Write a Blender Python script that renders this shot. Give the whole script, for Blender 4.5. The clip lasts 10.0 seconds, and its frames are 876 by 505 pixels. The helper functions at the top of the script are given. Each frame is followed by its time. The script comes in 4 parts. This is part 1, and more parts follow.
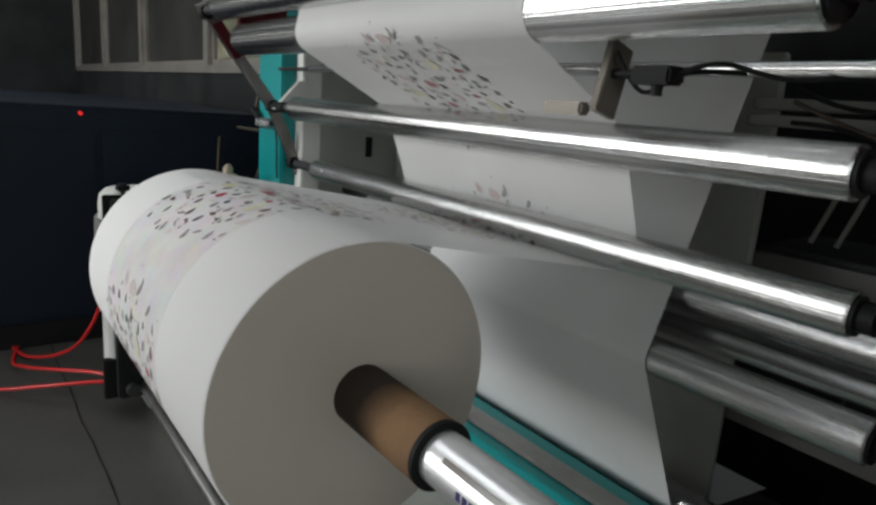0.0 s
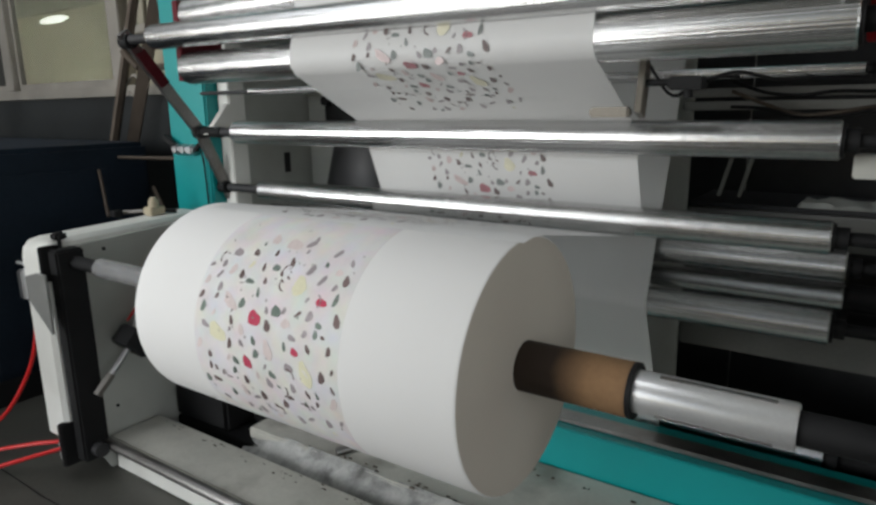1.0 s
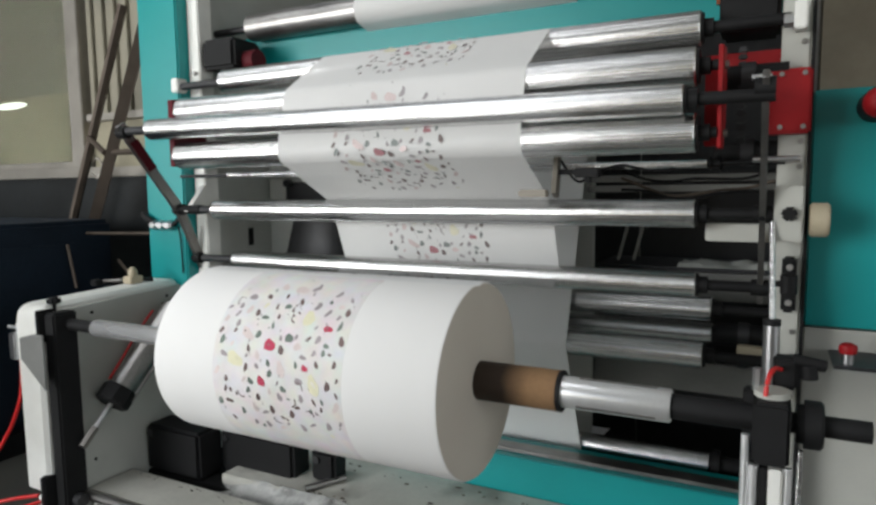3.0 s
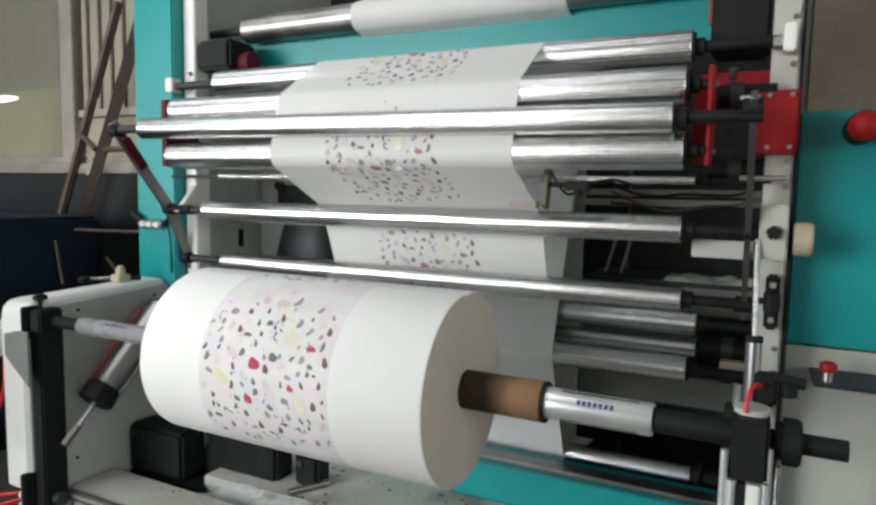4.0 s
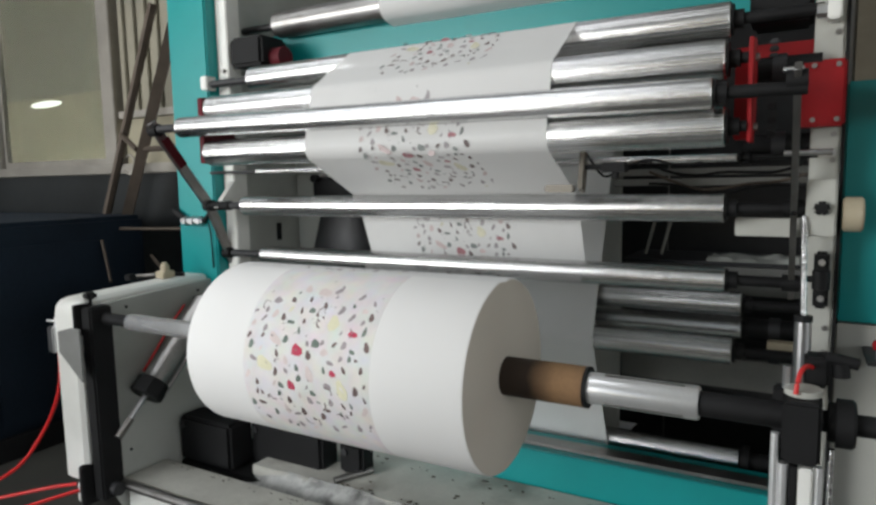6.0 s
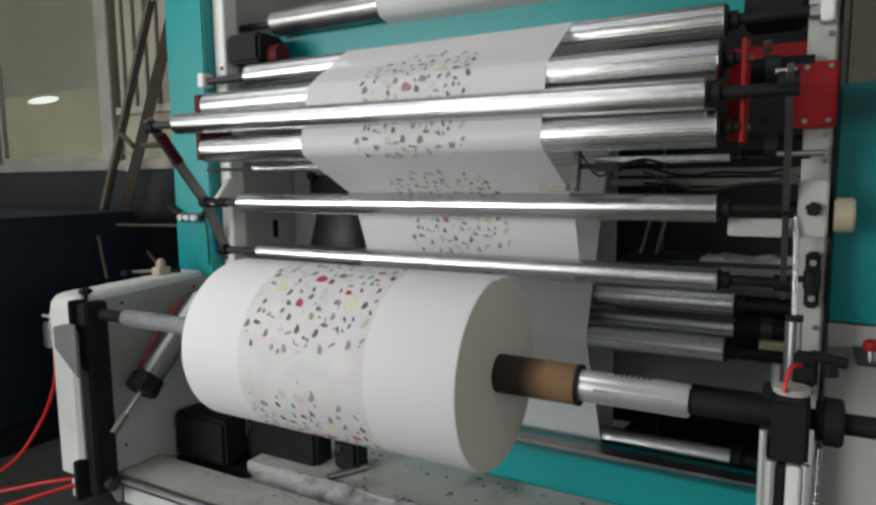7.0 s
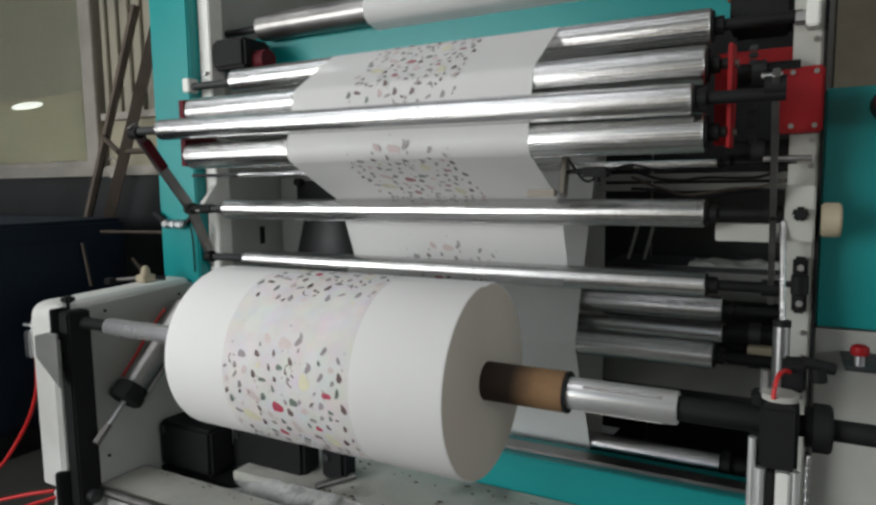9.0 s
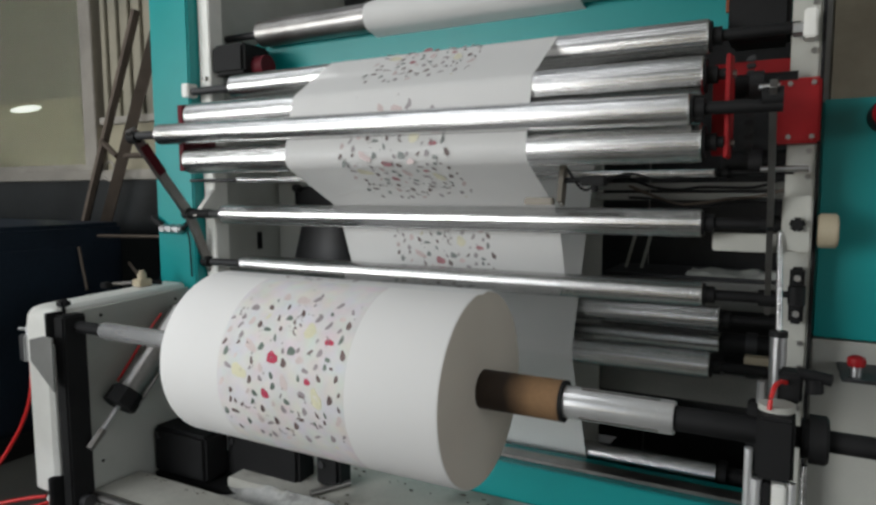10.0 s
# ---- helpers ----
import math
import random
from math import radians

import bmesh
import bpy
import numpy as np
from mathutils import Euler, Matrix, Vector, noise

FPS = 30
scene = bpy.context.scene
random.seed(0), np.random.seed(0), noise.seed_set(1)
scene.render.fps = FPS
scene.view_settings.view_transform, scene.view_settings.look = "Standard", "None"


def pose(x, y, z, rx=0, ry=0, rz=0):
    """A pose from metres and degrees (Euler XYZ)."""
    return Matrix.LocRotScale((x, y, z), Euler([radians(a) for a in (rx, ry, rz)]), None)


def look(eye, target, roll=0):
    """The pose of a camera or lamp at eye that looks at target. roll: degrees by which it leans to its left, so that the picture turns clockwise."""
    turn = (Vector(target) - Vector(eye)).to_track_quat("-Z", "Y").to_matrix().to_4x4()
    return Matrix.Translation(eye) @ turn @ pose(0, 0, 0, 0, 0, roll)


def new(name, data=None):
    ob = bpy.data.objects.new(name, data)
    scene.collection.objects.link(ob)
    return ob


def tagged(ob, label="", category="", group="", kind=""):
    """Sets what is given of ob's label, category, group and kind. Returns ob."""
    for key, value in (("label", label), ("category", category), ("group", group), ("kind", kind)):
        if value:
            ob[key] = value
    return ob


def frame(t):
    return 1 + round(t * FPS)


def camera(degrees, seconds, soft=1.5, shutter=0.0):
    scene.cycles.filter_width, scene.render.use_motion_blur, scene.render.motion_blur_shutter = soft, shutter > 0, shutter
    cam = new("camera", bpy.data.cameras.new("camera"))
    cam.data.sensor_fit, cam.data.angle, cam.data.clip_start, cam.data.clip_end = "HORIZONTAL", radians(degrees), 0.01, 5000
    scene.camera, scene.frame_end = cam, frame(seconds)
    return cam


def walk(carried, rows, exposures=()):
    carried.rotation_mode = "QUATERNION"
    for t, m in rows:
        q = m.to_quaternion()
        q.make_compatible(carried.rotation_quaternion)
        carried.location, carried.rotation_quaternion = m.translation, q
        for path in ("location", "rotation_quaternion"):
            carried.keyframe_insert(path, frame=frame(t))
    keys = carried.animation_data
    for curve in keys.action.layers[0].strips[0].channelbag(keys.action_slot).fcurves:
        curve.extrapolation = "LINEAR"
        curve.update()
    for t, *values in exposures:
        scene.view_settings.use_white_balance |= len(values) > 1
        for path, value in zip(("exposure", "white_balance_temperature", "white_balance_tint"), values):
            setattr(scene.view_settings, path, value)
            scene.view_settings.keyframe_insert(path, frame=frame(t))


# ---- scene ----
cam = camera(68.0, 10.0, soft=2.7)
PATH = [
    (0, (0.7343, -0.4174, 1.0911), (-0.8220, 0.7588, 0.6503), 4.26),
    (0.1, (0.7075, -0.4414, 1.0798), (-0.8414, 0.7299, 0.6014), 6.32),
    (0.3, (0.6282, -0.5032, 1.0623), (-0.8920, 0.6979, 0.5657), 5.76),
    (0.4, (0.5789, -0.5402, 1.0670), (-0.8846, 0.7072, 0.5175), 5.19),
    (0.5, (0.5455, -0.5775, 1.0945), (-0.9228, 0.6555, 0.5255), 4.45),
    (0.6, (0.5164, -0.6372, 1.0929), (-0.9257, 0.6533, 0.5883), 5.52),
    (0.7, (0.5074, -0.7006, 1.1012), (-0.9008, 0.6522, 0.6692), 3.58),
    (0.8, (0.4874, -0.7492, 1.0982), (-0.8644, 0.6712, 0.7045), 1.46),
    (0.9, (0.4791, -0.8275, 1.0807), (-0.7531, 0.6969, 0.6836), 1.22),
    (1, (0.4694, -0.9068, 1.1172), (-0.6326, 0.7038, 0.6795), -0.89),
    (1.1, (0.4818, -0.9564, 1.1482), (-0.6606, 0.6456, 0.7901), -2.87),
    (1.2, (0.4922, -1.0064, 1.1500), (-0.6284, 0.6287, 0.8838), -2.92),
    (1.4, (0.5121, -1.0887, 1.1313), (-0.5857, 0.5740, 0.9574), -2.74),
    (1.5, (0.5272, -1.1222, 1.1365), (-0.5450, 0.5538, 0.9330), -2.00),
    (1.6, (0.5359, -1.1640, 1.1206), (-0.4917, 0.5340, 0.8733), -2.09),
    (1.8, (0.5520, -1.2255, 1.1288), (-0.4189, 0.5012, 0.8535), -1.78),
    (2, (0.5600, -1.2469, 1.1303), (-0.4028, 0.4843, 0.8545), -1.37),
    (2.2, (0.5630, -1.2764, 1.1188), (-0.3892, 0.4635, 0.8618), -1.72),
    (2.5, (0.5692, -1.2707, 1.1213), (-0.4024, 0.4578, 0.8596), -2.25),
    (2.7, (0.5716, -1.2735, 1.1177), (-0.3684, 0.4767, 0.8872), -1.88),
    (3.8, (0.5804, -1.2892, 1.1337), (-0.3002, 0.4968, 0.9474), 0.85),
    (4, (0.5802, -1.2885, 1.1305), (-0.3016, 0.4971, 0.9453), 1.08),
    (4.2, (0.5806, -1.2913, 1.1271), (-0.3031, 0.4949, 0.9576), 0.82),
    (4.5, (0.5810, -1.2871, 1.1298), (-0.3268, 0.4865, 0.9558), 0.99),
    (5, (0.5783, -1.2861, 1.1291), (-0.3338, 0.4822, 0.9267), 0.73),
    (5.2, (0.5692, -1.2913, 1.1238), (-0.3542, 0.4707, 0.9171), 0.39),
    (5.5, (0.5770, -1.2854, 1.1292), (-0.3893, 0.4513, 0.9051), 0.06),
    (5.7, (0.5748, -1.2848, 1.1303), (-0.4121, 0.4403, 0.9070), -0.98),
    (6.8, (0.5891, -1.2928, 1.1347), (-0.3700, 0.4476, 0.9085), -0.67),
    (7, (0.5890, -1.2896, 1.1295), (-0.3830, 0.4435, 0.9025), -0.64),
    (7.2, (0.5867, -1.2890, 1.1390), (-0.3757, 0.4485, 0.9046), -0.84),
    (7.5, (0.5876, -1.2857, 1.1299), (-0.3774, 0.4520, 0.9080), -0.68),
    (8, (0.5877, -1.2813, 1.1308), (-0.3731, 0.4577, 0.9013), -0.93),
    (8.5, (0.5848, -1.2773, 1.1353), (-0.3686, 0.4656, 0.9050), -1.03),
    (9, (0.5883, -1.2728, 1.1304), (-0.3576, 0.4767, 0.9192), -0.77),
    (9.5, (0.5892, -1.2709, 1.1311), (-0.3543, 0.4812, 0.9315), -0.52),
    (10, (0.5888, -1.2709, 1.1317), (-0.3519, 0.4837, 0.9409), -0.24),
]
EXPOSURES = [(0, -0.68), (0.5, -0.44), (1, -0.53), (2, -0.3), (2.5, -0.28), (4, -0.1), (5.2, -0.1), (5.6, -0.16), (7, -0.59), (10, -0.59)]
walk(cam, [(t, look(eye, target, roll)) for t, eye, target, roll in PATH], EXPOSURES)

# ---- light ----
world = bpy.data.worlds.new("hall_sky")
scene.world = world
world.use_nodes = True
wn = world.node_tree.nodes
wl = world.node_tree.links
sky = wn.new("ShaderNodeTexSky")
sky.sky_type = "NISHITA"
sky.sun_disc = False
sky.sun_elevation, sky.sun_rotation = radians(42), radians(200)
wl.new(sky.outputs[0], wn["Background"].inputs[0])
wn["Background"].inputs[1].default_value = 0.12
SUN_DIR = (-0.25, 0.69, -0.67)
sun = new("sun", bpy.data.lights.new("sun", "SUN"))
sun.data.energy, sun.data.angle, sun.data.color = 0.6, radians(15), (1, 0.96, 0.9)
sun.matrix_world = look((0, 0, 20), (SUN_DIR[0], SUN_DIR[1], 20 + SUN_DIR[2]))


def window_light(name, eye, target, width, height, watts, color=(0.96, 0.98, 0.985)):
    lamp = new(name, bpy.data.lights.new(name, "AREA"))
    lamp.data.shape, lamp.data.size, lamp.data.size_y = "RECTANGLE", width, height
    lamp.data.energy, lamp.data.color = watts, color
    lamp.matrix_world = look(eye, target)
    return lamp


# area lamps stand in for daylight at openings out of view
window_light("skylight_lamp", (-2.5, -1.4, 4.34), (-2.5, -1.4, 0), 4.4, 1.1, 66)
window_light("skylight_lamp", (-2.5, 1.6, 4.34), (-2.5, 1.6, 0), 4.4, 0.7, 16)
window_light("unseen_window_lamp", (-4.2, -5.1, 1.55), (-4.2, 0, 1.45), 4.6, 2.2, 475)
# side lamp added to brighten the faces turned to +x
window_light("unseen_window_lamp", (5.9, -2.2, 1.8), (0, -1.2, 1.2), 3.0, 1.9, 102)


# ---- materials ----
def material(name, color, rough=0.5, metal=0.0, vary=0.12, scale=8.0, grain=160.0, bump=0.08, dirt=0.0, dirt_color=(0.08, 0.07, 0.06), stretch=(1, 1, 1), spec=0.5, island=0.0):
    m = bpy.data.materials.new(name)
    m.use_nodes = True
    n, l = m.node_tree.nodes, m.node_tree.links
    p = n["Principled BSDF"]
    p.inputs["Metallic"].default_value = metal
    p.inputs["Specular IOR Level"].default_value = spec
    co = n.new("ShaderNodeTexCoord")
    mp = n.new("ShaderNodeMapping")
    mp.inputs["Scale"].default_value = stretch
    l.new(co.outputs["Object"], mp.inputs[0])
    big = n.new("ShaderNodeTexNoise")
    big.inputs["Scale"].default_value, big.inputs["Detail"].default_value = scale, 5
    fine = n.new("ShaderNodeTexNoise")
    fine.inputs["Scale"].default_value, fine.inputs["Detail"].default_value = grain, 3
    l.new(mp.outputs[0], big.inputs[0]), l.new(mp.outputs[0], fine.inputs[0])
    mix = n.new("ShaderNodeMath")
    mix.operation = "MULTIPLY_ADD"
    mix.inputs[1].default_value = 0.35
    l.new(fine.outputs[0], mix.inputs[0]), l.new(big.outputs[0], mix.inputs[2])
    ramp = n.new("ShaderNodeMapRange")
    ramp.inputs[1].default_value, ramp.inputs[2].default_value = 0.4, 0.95
    ramp.inputs[3].default_value, ramp.inputs[4].default_value = 1 - vary, 1 + vary * 0.6
    l.new(mix.outputs[0], ramp.inputs[0])
    tone = n.new("ShaderNodeMix")
    tone.data_type, tone.blend_type = "RGBA", "MULTIPLY"
    tone.inputs[0].default_value = 1
    tone.inputs[6].default_value = (*color, 1)
    l.new(ramp.outputs[0], tone.inputs[7])
    last = tone.outputs[2]
    if dirt:
        spots = n.new("ShaderNodeTexNoise")
        spots.inputs["Scale"].default_value, spots.inputs["Detail"].default_value = scale * 0.7, 8
        l.new(mp.outputs[0], spots.inputs[0])
        cut = n.new("ShaderNodeMapRange")
        cut.inputs[1].default_value, cut.inputs[2].default_value, cut.inputs[4].default_value = 0.52, 0.72, dirt
        l.new(spots.outputs[0], cut.inputs[0])
        soil = n.new("ShaderNodeMix")
        soil.data_type = "RGBA"
        soil.inputs[7].default_value = (*dirt_color, 1)
        l.new(cut.outputs[0], soil.inputs[0]), l.new(last, soil.inputs[6])
        last = soil.outputs[2]
    l.new(last, p.inputs["Base Color"])
    rg = n.new("ShaderNodeMapRange")
    rg.inputs[3].default_value, rg.inputs[4].default_value = max(rough - 0.07, 0.02), min(rough + 0.1, 1)
    l.new(big.outputs[0], rg.inputs[0]), l.new(rg.outputs[0], p.inputs["Roughness"])
    if bump:
        b = n.new("ShaderNodeBump")
        b.inputs["Strength"].default_value, b.inputs["Distance"].default_value = bump, 0.002
        l.new(mix.outputs[0], b.inputs["Height"]), l.new(b.outputs[0], p.inputs["Normal"])
    return m


def glow(name, color, strength):
    m = material(name, color, 0.3)
    p = m.node_tree.nodes["Principled BSDF"]
    p.inputs["Emission Color"].default_value, p.inputs["Emission Strength"].default_value = (*color, 1), strength
    return m


CHROME = material("polished_steel", (0.7, 0.7, 0.695), 0.23, 1.0, 0.55, 190, 420, 0.75, stretch=(0.0015, 1, 1))
CHROME_DULL = material("turned_aluminium", (0.6, 0.6, 0.61), 0.3, 1.0, 0.14, 5, 240, 0.1, stretch=(1, 0.2, 0.2))
SLEEVE = material("bright_aluminium", (0.84, 0.84, 0.84), 0.3, 0.72, 0.12, 8, 200, 0.12, 0.15, (0.3, 0.3, 0.3))
STEEL = material("worn_steel", (0.33, 0.32, 0.31), 0.38, 1.0, 0.3, 9, 120, 0.15, 0.5, (0.12, 0.09, 0.07))
BLACK = material("black_paint", (0.011, 0.011, 0.0115), 0.6, 0, 0.3, 12, 200, 0.1, spec=0.2)
BLACK_STEEL = material("blackened_steel", (0.03, 0.03, 0.032), 0.5, 0.2, 0.3, 14, 160, 0.1)
RUBBER = material("black_rubber", (0.012, 0.012, 0.012), 0.7, 0, 0.2)
TEAL = material("teal_paint", (0.0, 0.265, 0.265), 0.36, 0, 0.1, 4, 220, 0.06, 0.12, (0.01, 0.12, 0.12))
# white enamel greyed to hold the dimmer light on the right, plus dirt
OFFWHITE = material("dimmed_white_enamel", (0.46, 0.46, 0.42), 0.45, 0, 0.1, 5, 200, 0.06, 0.35, (0.25, 0.24, 0.2))
# dimness of the far panes is put into this fill colour
SHADE = material("dim_window_fill", (0.03, 0.03, 0.028), 0.7, 0, 0.4, 2, spec=0.1)
WHITE = material("white_enamel", (0.79, 0.785, 0.745), 0.4, 0, 0.08, 5, 200, 0.06, 0.25, (0.36, 0.34, 0.29))
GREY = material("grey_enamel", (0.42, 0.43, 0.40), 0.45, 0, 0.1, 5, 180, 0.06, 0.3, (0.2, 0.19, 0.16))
BED = material("dusty_bed_paint", (0.52, 0.51, 0.46), 0.6, 0, 0.2, 6, 90, 0.25, 0.75, (0.16, 0.145, 0.12))
RED = material("red_paint", (0.29, 0.007, 0.010), 0.5, 0, 0.2, 8, 150, 0.08, 0.3, (0.09, 0.008, 0.008), spec=0.25)
MAROON = material("dark_maroon", (0.1, 0.008, 0.014), 0.6, 0, 0.3, 10, 140, 0.1, 0.4, (0.05, 0.03, 0.03), spec=0.2)
PLATE_GREY = material("bare_grey_plate", (0.2, 0.2, 0.19), 0.5, 0.2, 0.2, 6, 120, 0.1, 0.3, (0.1, 0.1, 0.09))
ORANGE = material("orange_paint", (0.26, 0.065, 0.018), 0.7, 0, 0.4, 14, 160, 0.1, 0.5, (0.05, 0.03, 0.02))
PAPER = material("tissue_paper", (0.80, 0.79, 0.775), 0.95, 0, 0.03, 3, 500, 0.12, spec=0.1)
PAPER_BAND = material("printed_tissue", (0.69, 0.665, 0.655), 0.95, 0, 0.09, 9, 300, 0.12, spec=0.1)
bn, bl = PAPER_BAND.node_tree.nodes, PAPER_BAND.node_tree.links
tint = bn.new("ShaderNodeTexNoise")
tint.inputs["Scale"].default_value, tint.inputs["Detail"].default_value = 22, 4
bl.new(bn["Texture Coordinate"].outputs["Object"], tint.inputs[0])
hue = bn.new("ShaderNodeMix")
hue.data_type, hue.blend_type = "RGBA", "SOFT_LIGHT"
hue.inputs[0].default_value = 0.48
to = bn["Principled BSDF"].inputs["Base Color"]
bl.new(to.links[0].from_socket, hue.inputs[6]), bl.new(tint.outputs[1], hue.inputs[7]), bl.new(hue.outputs[2], to)
PAPER_EDGE = material("cut_paper_edge", (0.57, 0.52, 0.455), 1.0, 0, 0.06, 4, 300, 0.25, spec=0.05)
CARD = material("cardboard", (0.36, 0.2, 0.09), 0.85, 0, 0.25, 10, 120, 0.2, 0.55, (0.13, 0.08, 0.045))
HOSE = material("red_air_hose", (0.6, 0.02, 0.02), 0.35, 0, 0.1)
IVORY = material("ivory_plastic", (0.44, 0.38, 0.27), 0.5, 0, 0.12)
LABEL = material("blue_ink", (0.03, 0.03, 0.14), 0.5)
CONCRETE = material("concrete_floor", (0.074, 0.073, 0.063), 0.5, 0, 0.35, 2.2, 60, 0.3, 0.5, (0.035, 0.035, 0.03))
PLASTER = material("dirty_plaster", (0.4, 0.345, 0.265), 0.9, 0, 0.25, 3, 40, 0.4, 0.6, (0.22, 0.18, 0.14))
WALLPAINT = material("limewashed_wall", (0.58, 0.57, 0.54), 0.9, 0, 0.15, 1.5, 40, 0.2, 0.3, (0.4, 0.38, 0.34))
WEB_PAPER = material("single_ply_tissue", (0.79, 0.785, 0.775), 0.95, 0, 0.05, 4, 400, 0.12, spec=0.1)
for sheer in (WEB_PAPER,):
    wn, wl = sheer.node_tree.nodes, sheer.node_tree.links
    glowing, clear, m1, m2 = wn.new("ShaderNodeBsdfTranslucent"), wn.new("ShaderNodeBsdfTransparent"), wn.new("ShaderNodeMixShader"), wn.new("ShaderNodeMixShader")
    glowing.inputs[0].default_value = (0.86, 0.86, 0.85, 1)
    m1.inputs[0].default_value, m2.inputs[0].default_value = 0.18, 0.08
    wl.new(wn["Principled BSDF"].outputs[0], m1.inputs[1]), wl.new(glowing.outputs[0], m1.inputs[2])
    wl.new(m1.outputs[0], m2.inputs[1]), wl.new(clear.outputs[0], m2.inputs[2])
    wl.new(m2.outputs[0], wn["Material Output"].inputs[0])
# opaque, paler copy of the web tissue; makes up for light missing inside
FEED_PAPER = material("brightened_tissue", (0.86, 0.86, 0.85), 0.95, 0, 0.05, 4, 400, 0.12, spec=0.1)
PALE = material("pale_grey_enamel", (0.74, 0.75, 0.72), 0.5, 0, 0.1, 5, 180, 0.06, 0.3, (0.4, 0.39, 0.35))
SLEEVE_PALE = material("satin_aluminium", (0.8, 0.8, 0.8), 0.24, 0.7, 0.12, 8, 200, 0.12, 0.2, (0.45, 0.45, 0.45))
CREAM = material("cream_panel", (0.18, 0.168, 0.13), 0.5, 0, 0.12, 2, 60, 0.1, 0.3, (0.4, 0.36, 0.26))
SLATE = material("dark_slate_paint", (0.017, 0.019, 0.020), 0.42, 0, 0.5, 2.5, 40, 0.3, 0.4, (0.035, 0.035, 0.033), spec=0.25)
CREAM_ROOM = material("cream_room_wall", (0.26, 0.235, 0.165), 0.6, 0, 0.15, 3, 60, 0.1, 0.3, (0.45, 0.41, 0.3))
NAVY = material("dark_navy_paint", (0.010, 0.018, 0.030), 0.55, 0, 0.4, 3, 60, 0.2, spec=0.2)
ALU = material("aluminium_frame", (0.33, 0.31, 0.28), 0.4, 0.7, 0.2)
GLASS = bpy.data.materials.new("window_glass")
GLASS.use_nodes = True
gp = GLASS.node_tree.nodes["Principled BSDF"]
gp.inputs["Transmission Weight"].default_value, gp.inputs["Roughness"].default_value, gp.inputs["IOR"].default_value = 1.0, 0.08, 1.3
gp.inputs["Base Color"].default_value = (0.9, 0.93, 0.9, 1)
RUST = material("brown_iron", (0.09, 0.07, 0.055), 0.55, 0.5, 0.3, 10, 120, 0.2)
ROOF = material("roof_sheet", (0.5, 0.51, 0.5), 0.6, 0, 0.2, 2, 40, 0.1)
INKS = [material("ink_red", (0.52, 0.08, 0.13), 0.9, vary=0.25, spec=0.1), material("ink_dark", (0.19, 0.14, 0.135), 0.9, vary=0.4, spec=0.1),
        material("ink_green", (0.19, 0.23, 0.2), 0.9, vary=0.4, spec=0.1), material("ink_yellow", (0.72, 0.69, 0.50), 0.9, vary=0.15, spec=0.1),
        material("ink_pink", (0.67, 0.58, 0.56), 0.9, vary=0.2, spec=0.1), material("ink_grey", (0.36, 0.32, 0.33), 0.9, vary=0.3, spec=0.1)]


WEB_INKS = [material("web_" + n, c, 0.9, vary=0.3, spec=0.1) for n, c in (("red", (0.45, 0.23, 0.25)), ("dark", (0.23, 0.19, 0.185)), ("green", (0.27, 0.29, 0.28)), ("yellow", (0.66, 0.635, 0.5)), ("pink", (0.64, 0.54, 0.53)), ("grey", (0.39, 0.36, 0.37)))]


# ---- builders ----
def part(name, bm, mat, parent=None, label="", smooth=True):
    me = bpy.data.meshes.new(name)
    bmesh.ops.recalc_face_normals(bm, faces=bm.faces)
    bm.to_mesh(me)
    bm.free()
    for m in (mat if isinstance(mat, list) else [mat]):
        me.materials.append(m)
    if smooth:
        me.polygons.foreach_set("use_smooth", [True] * len(me.polygons))
        me.set_sharp_from_angle(angle=radians(38))
    ob = new(name, me)
    if parent:
        ob.parent = parent
    if label:
        tagged(ob, label)
    return ob


def thing(name, label, category, group="", kind="", at=(0, 0, 0)):
    ob = new(name)
    ob.empty_display_size = 0.05
    ob.location = at
    return tagged(ob, label, category, group, kind)


def box(bm, x0, x1, y0, y1, z0, z1, bevel=0.003, m=None):
    made = bmesh.ops.create_cube(bm, size=1)["verts"]
    bmesh.ops.transform(bm, matrix=Matrix.LocRotScale(((x0 + x1) / 2, (y0 + y1) / 2, (z0 + z1) / 2), None, (x1 - x0, y1 - y0, z1 - z0)), verts=made)
    if bevel:
        edges = list({e for v in made for e in v.link_edges})
        out = bmesh.ops.bevel(bm, geom=edges, offset=bevel, segments=2, affect="EDGES")
        made = list({v for f in out["faces"] for v in f.verts} | {v for v in made if v.is_valid})
    if m is not None:
        bmesh.ops.transform(bm, matrix=m, verts=made)
    return bm


def boxed(*a, **k):
    return box(bmesh.new(), *a, **k)


